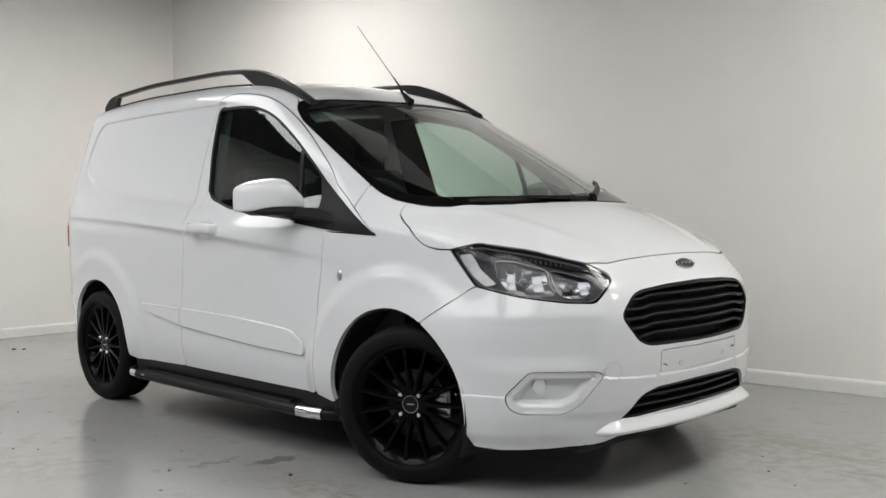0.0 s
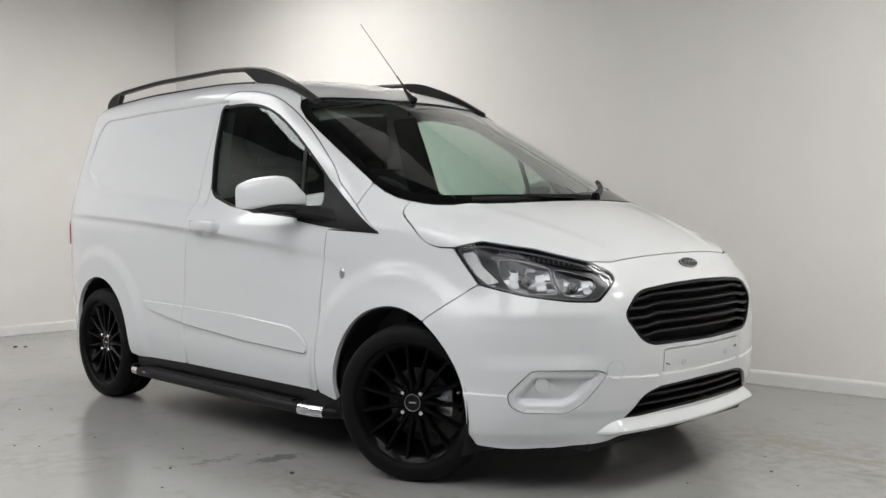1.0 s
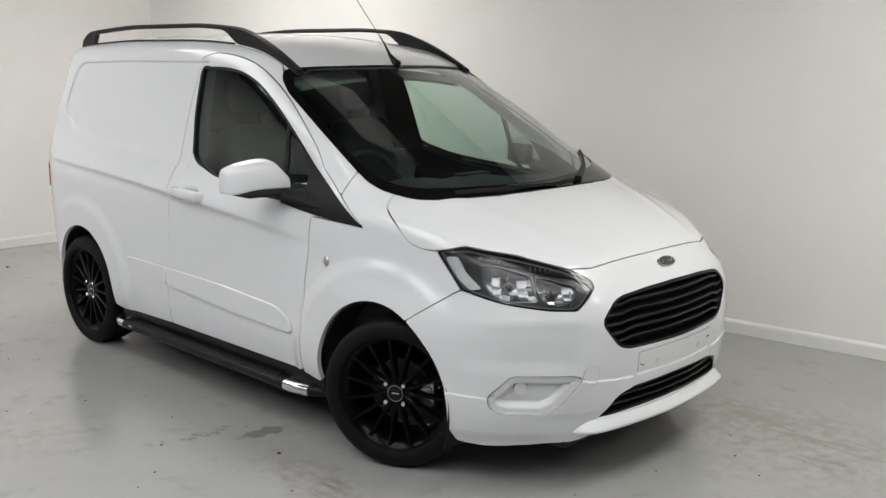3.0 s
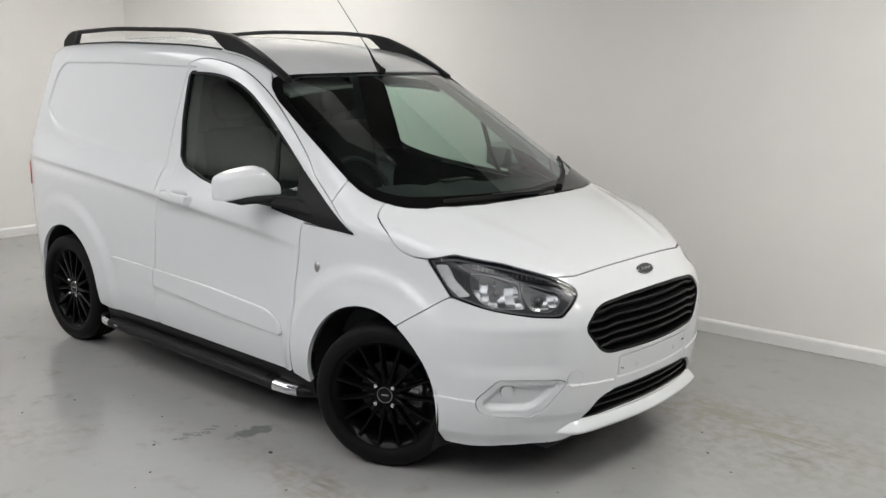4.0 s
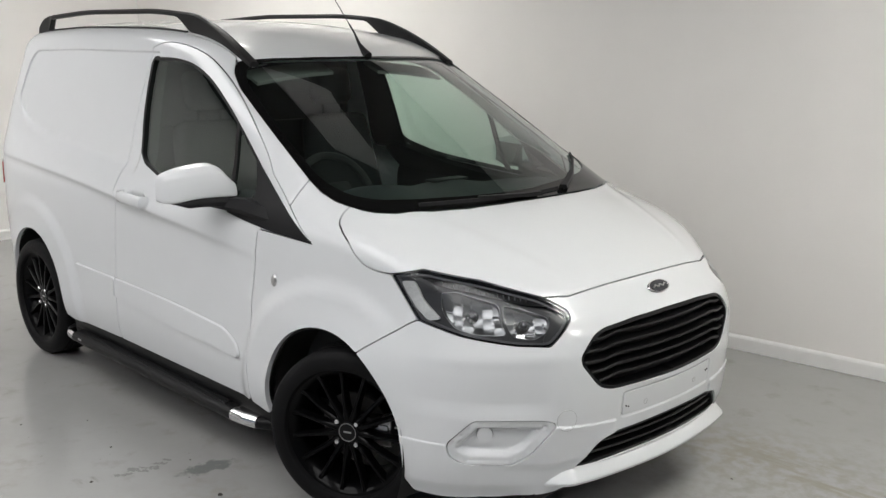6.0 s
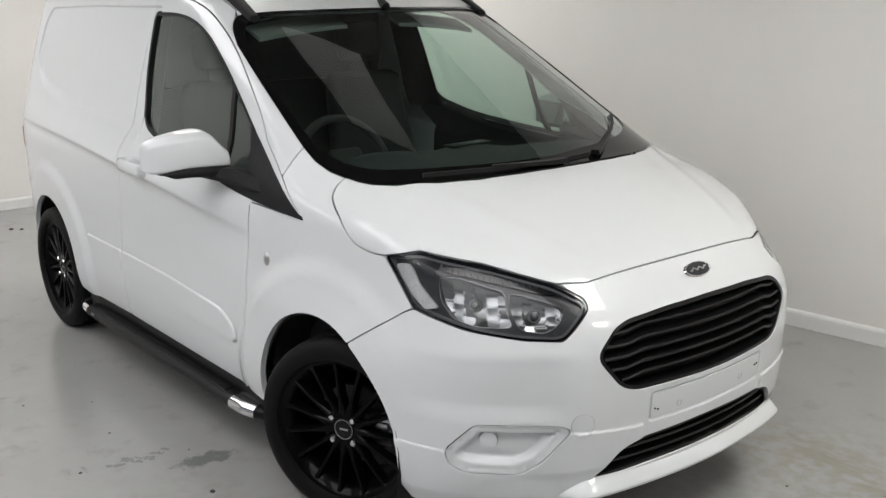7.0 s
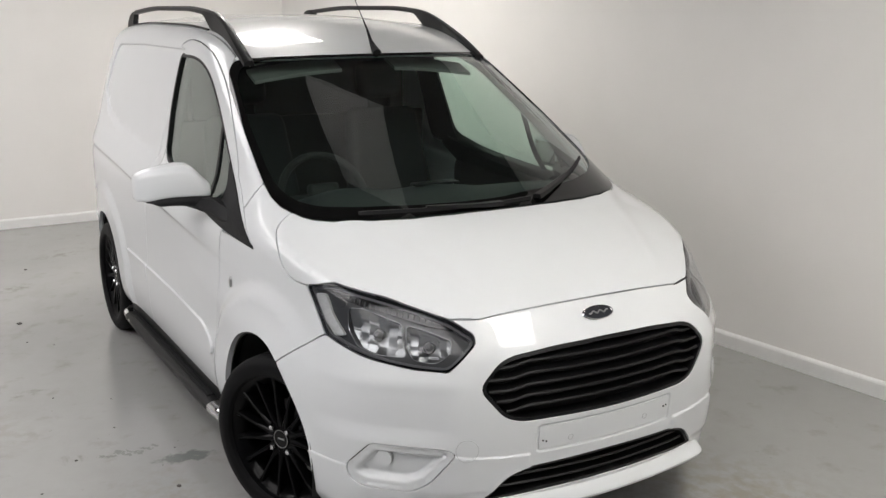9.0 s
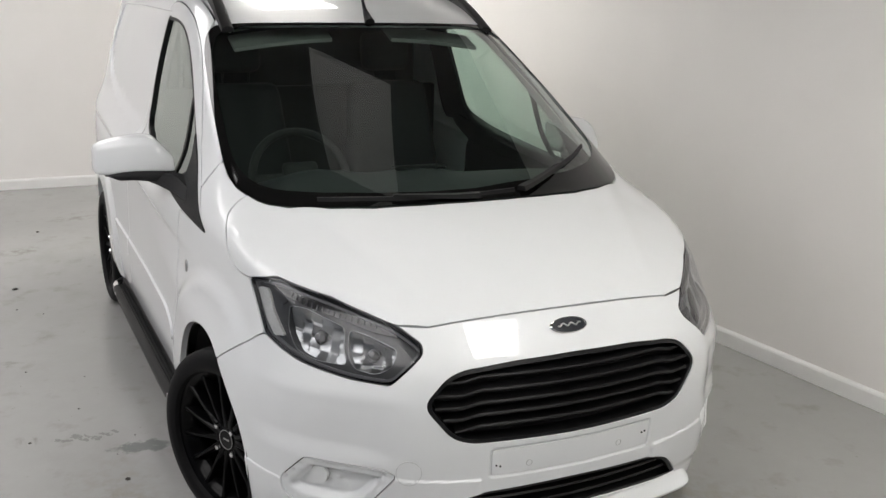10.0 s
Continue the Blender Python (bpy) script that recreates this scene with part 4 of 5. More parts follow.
# blade under the lower grille
ga = np.linspace(-0.56, 0.56, 61)
rows3 = []
for z, o in ((0.292, -0.006), (0.286, 0.003), (0.258, 0.034), (0.250, 0.039), (0.240, 0.038), (0.226, 0.006), (0.224, -0.01)):
    swell = sstep(0.56, 0.43, np.abs(ga))
    p = on_front(np.stack([ga, 0.236 + (z - 0.236) * (0.3 + 0.7 * swell)], 1))
    n = normals(p)
    n[:, 2] = 0
    n /= np.linalg.norm(n, axis=1)[:, None]
    o2 = -0.012 + (o * (1 + 0.30 * (np.abs(ga) / 0.46) ** 3) + 0.012) * swell
    rows3.append(p + n * np.asarray(o2)[:, None])
verts = [tuple(rows3[j][i]) for i in range(61) for j in range(7)]
faces = [(i * 7 + j, i * 7 + j + 1, (i + 1) * 7 + j + 1, (i + 1) * 7 + j) for i in range(60) for j in range(6)] + [tuple(range(7)), tuple(range(420, 427))]
bm = mesh_bm(verts, faces)
bmesh.ops.recalc_face_normals(bm, faces=bm.faces[:])
part("splitter", bm, PAINT, van, "white blade under the lower grille")

# fog surrounds, white, sunk towards their blank caps
for i, side in enumerate((1, -1)):
    reg = R_FOG[i]
    centre = np.array([side * (fa(0.60, 0.685) + 0.028), 0.422])
    inner = rounded(grown(np.array(reg), -0.030).tolist(), 0.0, 0.010)

    def sink(uv, inner=inner, reg=reg):
        d = signed(uv, inner)
        shelf = 0.5 * sstep(0.372, 0.358, uv[:, 1])
        return -0.024 * sstep(0.006, -0.014, d) * (1 - shelf) - 0.006 * sstep(-0.003, -0.012, signed(uv, reg))

    fog = panel("fog_surround", reg, on_front, PAINT, van, step=0.010, shift=sink, depth=0.012, seal=True, gap=0.0032, lines=[grown(inner, o) for o in (-0.014, -0.010, -0.004, 0.0, 0.004)])
    ang = np.linspace(0, 2 * np.pi, 32, endpoint=False)
    cap = np.stack([centre[0] + 0.024 * np.cos(ang), centre[1] + 0.029 * np.sin(ang)], 1)
    panel("fog_cap", cap, on_front, PAINT, fog, step=0.008, out=-0.014, depth=0.03, seal=False, gap=0)
    panel("cap_joint", grown(cap, 0.003), on_front, JOINT, fog, holes=[grown(cap, 0.0005)], step=0.008, out=-0.0235, depth=0.02, seal=False, gap=0)

# towing eye cover on the right, drawn as a fine round joint
ang = np.linspace(0, 2 * np.pi, 40, endpoint=False)
tc = np.array([-fa(0.735, 0.49), 0.474])
TOW = np.stack([tc[0] + 0.031 * np.cos(ang), tc[1] + 0.035 * np.sin(ang)], 1)
tow = panel("tow_eye_cover", TOW, on_front, PAINT, bumper, step=0.010, out=0.002, depth=0.003, gap=0, seal=False, shift=bumper_shape, lines=BUMPER_LINES[8:16])
panel("joint", grown(TOW, 0.0011), on_front, JOINT, tow, holes=[TOW], step=0.01, out=0.0021, depth=0.002, gap=0, seal=False, shift=bumper_shape)

# bare number plate mount with its screw holes
plate = panel("plate_mount", grown(R_PLATE, -0.006), on_front, PAINT, bumper, step=0.02, out=-0.002, depth=0.006, gap=0, seal=False, label="bare white number plate mount with screw holes")
for y, z in ((-0.15, 0.472), (0.15, 0.478)):
    c0 = np.array([fa(0.80, abs(y)) * (1 if y > 0 else -1), z])
    t12 = np.linspace(0, 2 * np.pi, 20, endpoint=False)
    circ = np.stack([c0[0] + 0.008 * np.cos(t12), c0[1] + 0.009 * np.sin(t12)], 1)
    panel("dimple", grown(circ, 0.001), on_front, JOINT, plate, holes=[grown(circ, -0.0005)], step=0.01, out=-0.0012, depth=0.001, gap=0, seal=False)
for y, z in ((-0.252, 0.478), (-0.240, 0.474), (0.238, 0.492), (0.250, 0.494)):
    p = on_front(np.array([[fa(0.80, abs(y)) * (1 if y > 0 else -1), z]]))[0]
    hole = lathe_bm([(0.0, 0.0), (0.0028, 0.0), (0.0028, 0.003), (0.0, 0.004)], 10)
    part("screw_hole", moved(hole, pose(p[0] - 0.001, p[1], p[2], 0, 0, -90)), GAP, plate)


def headlight(side):
    i = 0 if side > 0 else 1
    reg = R_HEAD[i]
    house = panel("headlight", grown(reg, 0.002), on_front, LAMPDARK, van, step=0.02, out=-0.065, depth=-0.06, seal=False, gap=0, label="grey headlight with clear lens and twin reflectors")
    panel("rim", grown(reg, -0.001), on_front, LAMPBLACK, house, holes=[rounded(grown(reg, -0.0042).tolist(), 0.0, 0.008)], step=0.01, out=-0.004, depth=0.012, seal=False, gap=0)
    panel("bezel", grown(reg, -0.0055), on_front, BEZEL, house, holes=[rounded(grown(reg, -0.012).tolist(), 0.02, 0.008)], step=0.01, out=-0.014, depth=0.03, seal=False, gap=0)
    panel("lens", grown(reg, -0.002), on_front, LAMP_GLASS, house, step=0.02, out=-0.001, depth=0.004, seal=False, gap=0, label="clear lens")

    def plate_of(name, pts, out, mat, r=0.015, depth=0.03, shift=None):
        o = [(side * fa(x, q), z) for x, q, z in pts]
        return panel(name, rounded(o, r, 0.008), on_front, mat, house, step=0.010, out=out, depth=depth, seal=False, gap=0, shift=shift)

    # ribbed brow under the upper edge, outer indicator window, and a dark mask round two faceted bowls
    brow = plate_of("brow", [(0.31, 0.755, 0.920), (0.36, 0.722, 0.924), (0.48, 0.640, 0.900), (0.64, 0.50, 0.853), (0.66, 0.472, 0.838), (0.60, 0.55, 0.846), (0.47, 0.655, 0.880), (0.37, 0.727, 0.898)], -0.016, LAMPBLACK, 0.008)
    for k in range(16):
        f = k / 15
        a0, z0 = side * ((1 - f) * fa(0.38, 0.715) + f * fa(0.60, 0.54)), 0.908 - 0.046 * f - 0.006 * math.sin(3.1 * f)
        rp = on_front(np.array([[a0, z0]]))
        rn = normals(rp)[0]
        part("rib", moved(box_bm(-0.003, 0.003, -0.0016, 0.0016, -0.007, 0.007), Matrix.Translation(Vector(rp[0] - rn * 0.0155)) @ Vector(rn).to_track_quat("X", "Z").to_matrix().to_4x4()), SMOKE, brow, smooth=False)
    wdw = plate_of("indicator", [(0.245, 0.783, 0.893), (0.290, 0.765, 0.902), (0.305, 0.760, 0.880), (0.322, 0.753, 0.848), (0.385, 0.727, 0.793), (0.345, 0.745, 0.783), (0.285, 0.767, 0.828)], -0.014, FROSTED, 0.008)
    plate_of("side_marker", [(0.300, 0.763, 0.912), (0.335, 0.747, 0.914), (0.372, 0.728, 0.888), (0.352, 0.738, 0.868), (0.318, 0.755, 0.876)], -0.020, SMOKE, 0.010)
    plate_of("inner_trim", [(0.660, 0.500, 0.818), (0.680, 0.462, 0.815), (0.692, 0.450, 0.800), (0.674, 0.512, 0.734), (0.655, 0.540, 0.735), (0.668, 0.508, 0.790)], -0.016, SMOKE, 0.010)
    bowls = ([(0.375, 0.724, 0.876), (0.43, 0.694, 0.882), (0.545, 0.615, 0.849), (0.562, 0.628, 0.800), (0.578, 0.615, 0.756), (0.50, 0.685, 0.756), (0.43, 0.714, 0.770), (0.388, 0.728, 0.815)],
             [(0.556, 0.610, 0.847), (0.60, 0.570, 0.838), (0.664, 0.500, 0.813), (0.660, 0.518, 0.768), (0.640, 0.555, 0.742), (0.592, 0.604, 0.750), (0.570, 0.615, 0.795)])
    holes_ = [rounded([(side * fa(x, q), z) for x, q, z in b], 0.018, 0.008) for b in bowls]
    panel("mask", grown(reg, -0.010), on_front, SMOKE, house, holes=holes_, step=0.012, out=-0.024, depth=0.03, seal=False, gap=0)
    for lo, nx in zip(holes_, (0.036, 0.030)):
        c = lo.mean(0)
        rx, rz = np.ptp(lo[:, 0]) / 2, np.ptp(lo[:, 1]) / 2

        def bowl(uv, c=c, rx=rx, rz=rz, nx=nx):
            d = ((uv[:, 0] - c[0]) / rx) ** 2 + ((uv[:, 1] - c[1]) / rz) ** 2
            fu, fv = (uv[:, 0] - c[0]) / nx + 10, (uv[:, 1] - c[1]) / 0.032 + 10
            tilt_ = (fu % 1 - 0.5) * (np.floor(fu) % 3 - 1) + (fv % 1 - 0.5) * ((np.floor(fv) + np.floor(fu)) % 3 - 1)
            return -0.036 * np.clip(1 - 0.6 * d, 0, 1) + 0.007 * tilt_

        b = panel("reflector", grown(lo, 0.006), on_front, REFLECTOR, house, step=0.007, out=-0.030, depth=0.012, seal=False, gap=0, shift=bowl)
        p = on_front(c[None])[0]
        nn = normals(p[None])[0]
        hood = lathe_bm([(0.0, 0.012), (0.008, 0.010), (0.012, 0.004), (0.013, -0.012), (0.0, -0.012)], 18)
        part("bulb_hood", moved(hood, Matrix.Translation(Vector(p - nn * 0.048)) @ Vector(nn).to_track_quat("Y", "Z").to_matrix().to_4x4()), BEZEL, b, "grey bulb hood")
        part("bulb_holder", moved(lathe_bm([(0.0, 0.0), (0.019, 0.0), (0.021, -0.010), (0.0, -0.010)], 20), Matrix.Translation(Vector(p - nn * 0.060)) @ Vector(nn).to_track_quat("Y", "Z").to_matrix().to_4x4()), LAMPBLACK, b)
        edge_ = on_front(lo)
        en = normals(edge_)
        part("bowl_rim", sweep_bm([tuple(v) for v in edge_ - en * 0.023] + [tuple(edge_[0] - en[0] * 0.023)], ring_section(0.0009, 6), cap=False), REFLECTOR, b, "thin bright rim")
    return house


headlight(-1)
headlight(1)

# oval badge on the bonnet's front, a plain dark oval in a chrome rim with a pale wave
bp = on_front(np.array([[0.0, 0.838]]))
bn = normals(bp)[0]
bm_ = lathe_bm([(0.0, 0.0), (0.9, 0.0), (1.0, 0.12), (0.93, 0.3), (0.88, 0.3), (0.86, 0.2), (0.0, 0.2)], 48)
place = Matrix.Translation(Vector(bp[0])) @ Matrix(((0, bn[0], -bn[2], 0), (1, 0, 0, 0), (0, bn[2], bn[0], 0), (0, 0, 0, 1)))
bmesh.ops.scale(bm_, vec=(0.062, 0.022, 0.026), verts=bm_.verts[:])
badge = part("badge", moved(bm_, place), CHROME, van, "oval chrome badge")
face = lathe_bm([(0.0, 0.0), (0.86, 0.0), (0.84, 0.1), (0.0, 0.16)], 40)
bmesh.ops.scale(face, vec=(0.062, 0.012, 0.026), verts=face.verts[:])
bmesh.ops.translate(face, vec=(0, 0.004, 0), verts=face.verts[:])
part("badge_face", moved(face, place), BADGE, badge, "dark blue-grey badge face")
wave = sweep_bm([(0.062 * 0.62 * s, 0.0075, 0.004 * math.sin(s * 9)) for s in np.linspace(-1, 1, 40)], [(-0.0022, -0.001), (0.0022, -0.001), (0.002, 0.0015), (-0.002, 0.0015)], up=(0, 1, 0))
part("badge_wave", moved(wave, place), STEEL, badge)


# ---------------------------------------------------------------- the van: wheels
def wheel(x, side, steer):
    """Built facing -y, the outside of the right-hand wheels."""
    m = Matrix.Translation((x, side * (0.765 if steer else 0.775), HUB)) @ pose(0, 0, 0, 0, 0, steer) @ (pose(0, 0, 0, 0, 0, 180) if side > 0 else Matrix())
    R = 0.308
    rim = part("wheel", lathe_bm([(0.231, -0.080), (0.239, -0.083), (0.240, -0.072), (0.227, -0.064), (0.210, -0.045), (0.198, -0.02), (0.196, 0.05), (0.222, 0.085), (0.226, 0.10), (0.19, 0.09), (0.19, 0.045), (0.19, -0.015), (0.203, -0.05), (0.216, -0.068)], 64, True), GLOSSBLACK, van, "gloss black multi-spoke alloy wheel")
    prof = [(0.232, -0.086), (0.239, -0.099), (0.250, -0.1045), (0.262, -0.1045), (0.280, -0.1015), (0.295, -0.094), (0.3035, -0.083), (0.3065, -0.070)]
    for g in (-0.045, -0.016, 0.016, 0.045):
        prof += [(R, g - 0.006), (R - 0.007, g - 0.004), (R - 0.007, g + 0.004), (R, g + 0.006)]
    prof += [(0.3065, 0.070), (0.3035, 0.083), (0.295, 0.094), (0.28, 0.1015), (0.262, 0.1045), (0.243, 0.1045), (0.229, 0.099), (0.222, 0.086)]
    tyre = part("tyre", lathe_bm(prof, 72), RUBBER, rim, "black low-profile tyre")
    sp = []
    for k, (r, w, d0, d1) in enumerate([(0.040, 0.014, -0.066, -0.030), (0.075, 0.0100, -0.070, -0.036), (0.12, 0.0078, -0.072, -0.040), (0.17, 0.0074, -0.072, -0.040), (0.205, 0.0085, -0.072, -0.040), (0.230, 0.013, -0.075, -0.048)]):
        sp.append((r, w, d0, d1))
    verts, faces = [], []
    for r, w, d0, d1 in sp:
        verts += [(r, d1, -w * 1.2), (r, d0 + 0.005, -w), (r, d0, -w * 0.55), (r, d0, w * 0.55), (r, d0 + 0.005, w), (r, d1, w * 1.2)]
    for i in range(len(sp) - 1):
        for j in range(6):
            faces.append((i * 6 + j, i * 6 + (j + 1) % 6, (i + 1) * 6 + (j + 1) % 6, (i + 1) * 6 + j))
    faces += [tuple(range(6)), tuple(range(30, 36))]
    bm = mesh_bm(verts, faces)
    bmesh.ops.recalc_face_normals(bm, faces=bm.faces[:])
    first = part("spoke", bm, GLOSSBLACK, rim)
    for k in range(1, 15):
        s = new("spoke", first.data)
        s.parent = rim
        s.matrix_basis = pose(0, 0, 0, 0, 24 * k, 0)
    hub = part("hub", lathe_bm([(0.0, -0.060), (0.034, -0.060), (0.038, -0.063), (0.066, -0.063), (0.070, -0.055), (0.068, -0.02), (0.0, -0.02)], 40), GLOSSBLACK, rim)
    cap = part("centre_cap", lathe_bm([(0.0, -0.068), (0.030, -0.0675), (0.032, -0.0695), (0.0345, -0.0695), (0.036, -0.066), (0.036, -0.06)], 36), SATIN, rim)
    part("cap_ring", lathe_bm([(0.0312, -0.068), (0.0318, -0.0702), (0.0336, -0.0702), (0.0342, -0.068)], 36, True), STEEL, rim, "thin silver ring")
    part("cap_mark", box_bm(-0.015, 0.015, -0.0690, -0.0680, -0.003, 0.003), STEEL, rim, smooth=False)
    for k in range(4):
        a = radians(45 + 90 * k)
        nut = lathe_bm([(0.0, -0.080), (0.0085, -0.080), (0.0110, -0.076), (0.0120, -0.058)], 6)
        part("wheel_nut", moved(nut, Matrix.Translation((0.054 * math.cos(a), 0, 0.054 * math.sin(a)))), CHROME, rim, "bright wheel nut")
    part("brake_disc", lathe_bm([(0.07, -0.005), (0.128, -0.005), (0.128, 0.012), (0.07, 0.012), (0.065, -0.02), (0.0, -0.02)], 48), DARKSTEEL, rim)
    part("caliper", merge(box_bm(0.075, 0.150, -0.022, 0.05, -0.055, 0.055, 0.012), box_bm(0.09, 0.140, -0.030, -0.02, -0.03, 0.03, 0.006)), STEEL if steer else DARKSTEEL, rim)
    part("valve", moved(lathe_bm([(0.0, -0.074), (0.004, -0.074), (0.004, -0.055)], 8), Matrix.Translation((0.19, 0, 0.05))), STEEL, rim)
    rim.matrix_basis = m
    return rim


STEER = 24.0
wheel(FRONT_AXLE, -1, STEER)
wheel(FRONT_AXLE, 1, STEER)
wheel(REAR_AXLE, -1, 0.0)
wheel(REAR_AXLE, 1, 0.0)

# arch liners and the closed underside
for side in (-1, 1):
    for cx, cz, r in (ARCH_F, ARCH_R):
        n = 24
        arc = [(cx + (r + 0.012) * 0.96 * math.cos(t), cz + (r + 0.012) * math.sin(t)) for t in np.linspace(radians(-25), radians(205), n)]
        verts = [(x, side * q, z) for x, z in arc for q in (0.835, 0.45)] + [(cx, side * 0.45, cz)]
        faces = [(2 * i, 2 * i + 1, 2 * i + 3, 2 * i + 2) for i in range(n - 1)] + [(2 * i + 1, 2 * n, 2 * i + 3) for i in range(n - 1)]
        part("arch_liner", mesh_bm(verts, faces), GAP, van)
part("underbody", merge(box_bm(-3.0, 0.55, -0.44, 0.44, 0.19, 0.33, 0.02), box_bm(-2.08, -0.46, -0.80, 0.80, 0.17, 0.33, 0.02), box_bm(-3.05, -2.88, -0.70, 0.70, 0.22, 0.33, 0.02), box_bm(0.30, 0.66, -0.55, 0.55, 0.170, 0.25, 0.015)), GAP, van)
part("rear_bulk", box_bm(-3.06, -1.75, -0.60, 0.60, 0.30, 1.55, 0.03), GAP, van)
rear = panel("rear_door", rounded([(-0.60, 0.30), (0.60, 0.30), (0.62, 1.0), (0.50, 1.60), (-0.50, 1.60), (-0.62, 1.0)], 0.06, 0.04), on_rear, PAINT, van, step=0.05)

# black sills, side steps
for side in (-1, 1):
    sec = [(0.780, 0.185), (0.825, 0.180), (0.843, 0.215), (0.849, 0.262), (0.843, 0.288), (0.78, 0.300)]
    verts = [(x, side * a, b) for x in np.linspace(-2.14, -0.40, 12) for a, b in sec]
    k = len(sec)
    faces = [(i * k + j, i * k + (j + 1) % k, (i + 1) * k + (j + 1) % k, (i + 1) * k + j) for i in range(11) for j in range(k)] + [tuple(range(k)), tuple(range(11 * k, 12 * k))]
    bm = mesh_bm(verts, faces)
    bmesh.ops.recalc_face_normals(bm, faces=bm.faces[:])
    part("sill", bm, SATIN, van)
    # side step: an oval tube whose ends turn in towards the sill, with bright bands near both ends
    run = [(-2.19, 0.792), (-2.165, 0.832), (-2.12, 0.852), (-2.04, 0.860)] + [(x, 0.862) for x in np.linspace(-1.9, -0.80, 12)] + [(-0.66, 0.860), (-0.56, 0.852), (-0.49, 0.834), (-0.45, 0.806), (-0.43, 0.775)]
    run_x, run_q = np.array(run).T

    def tube(x0, x1, grow, n=14):
        xs_ = np.linspace(x0, x1, n)
        line_ = [(x, side * float(np.interp(x, run_x, run_q)), 0.200) for x in xs_]
        oval = [(np.sign(math.cos(t)) * abs(math.cos(t)) ** 0.75 * (0.045 + grow), np.sign(math.sin(t)) * abs(math.sin(t)) ** 0.75 * (0.026 + grow)) for t in np.linspace(0, 2 * math.pi, 20, endpoint=False)]
        return sweep_bm(line_, oval)

    step = part("side_step", tube(-2.19, -0.43, 0.0, 70), SATIN, van, "black oval side step with bright bands at its ends")
    tread = [(x, side * (float(np.interp(x, run_x, run_q)) - 0.006), 0.2262) for x in np.linspace(-1.98, -0.70, 30)]
    part("tread_strip", sweep_bm(tread, [(-0.026, -0.002), (0.026, -0.002), (0.023, 0.003), (-0.023, 0.003)]), PLASTIC, step)
    for q in (-0.014, 0.0, 0.014):
        part("rib", sweep_bm([(x, y + side * q, z + 0.004) for x, y, z in tread], [(-0.003, -0.002), (0.003, -0.002), (0.002, 0.002), (-0.002, 0.002)]), SATIN, step)
    part("end_band", tube(-0.635, -0.497, 0.0018), CHROME, step, "bright metal band")
    part("end_band", tube(-2.125, -2.055, 0.0018), CHROME, step, "bright metal band")
    part("maker_mark", box_bm(-1.985, -1.955, min(side * 0.9055, side * 0.9085), max(side * 0.9055, side * 0.9085), 0.203, 0.211), STEEL, step, smooth=False)
    for bx in (-1.8, -0.9):
        part("bracket", box_bm(bx - 0.03, bx + 0.03, min(side * 0.70, side * 0.83), max(side * 0.70, side * 0.83), 0.185, 0.225, 0.008), SATIN, step)

# roof rails
RAIL_TOP = table([-3.02, -2.98, -2.93, -2.80, -2.3, -1.8, -1.5, -1.38, -1.25, -1.10, -0.98, -0.90], [1.705, 1.745, 1.766, 1.776, 1.797, 1.797, 1.783, 1.770, 1.735, 1.678, 1.62, 1.578], 0.012)
for side in (-1, 1):
    xs = np.linspace(-3.01, -0.895, 110)
    q = 0.552 + 0.012 * sstep(-1.3, -0.9, xs)
    base = on_top(np.stack([xs, q], 1))[:, 2] - 0.006
    topz = np.maximum(RAIL_TOP(xs), base + 0.010)
    solid = np.maximum(sstep(-1.52, -1.36, xs), sstep(-2.84, -2.87, xs))
    under = base * solid + (1 - solid) * np.maximum(base, topz - 0.023)
    verts, faces = [], []
    for i, x in enumerate(xs):
        w = 0.0145 + 0.008 * sstep(-1.35, -0.95, x)
        lean = 0.25 * (topz[i] - under[i])
        verts += [(x, side * (q[i] + w), under[i]), (x, side * (q[i] + w - lean * 0.5), topz[i] - 0.008), (x, side * (q[i] + w * 0.4 - lean * 0.6), topz[i]), (x, side * (q[i] - w * 0.6 - lean * 0.6), topz[i]), (x, side * (q[i] - w - lean * 0.4), topz[i] - 0.008), (x, side * (q[i] - w), under[i])]
    for i in range(len(xs) - 1):
        for j in range(6):
            faces.append((i * 6 + j, i * 6 + (j + 1) % 6, (i + 1) * 6 + (j + 1) % 6, (i + 1) * 6 + j))
    faces += [tuple(range(6)), tuple(range(6 * (len(xs) - 1), 6 * len(xs)))]
    bm = mesh_bm(verts, faces)
    bmesh.ops.recalc_face_normals(bm, faces=bm.faces[:])
    rail = part("roof_rail", bm, SATIN, van, "satin black roof rail")
    gx_ = np.linspace(-2.96, -1.40, 40)
    gutter = on_top(np.stack([gx_, np.full(40, 0.572)], 1))
    part("base_strip", sweep_bm([(a, side * b, c + 0.002) for a, b, c in gutter], [(-0.007, -0.006), (0.007, -0.006), (0.004, 0.004), (-0.004, 0.004)]), SATIN, rail)

# aerial
ab = on_top(np.array([[-0.875, 0.0]]))[0]
aerial = part("aerial", sweep_bm([(ab[0] + 0.035, 0, ab[2] - 0.006), (ab[0] + 0.01, 0, ab[2] + 0.012), (ab[0] - 0.025, 0, ab[2] + 0.045), (ab[0] - 0.060, 0, ab[2] + 0.095)], [(0.016 * math.cos(t), 0.016 * math.sin(t)) for t in np.linspace(0, 2 * math.pi, 12, endpoint=False)], up=(0, 1, 0), scales=[1.3, 1.0, 0.5, 0.28]), PLASTIC, van, "black aerial foot with a thin mast")
tip = Vector((ab[0] - 0.060, 0, ab[2] + 0.095))
way = Vector((-0.315, 0.0, 0.335)).normalized()
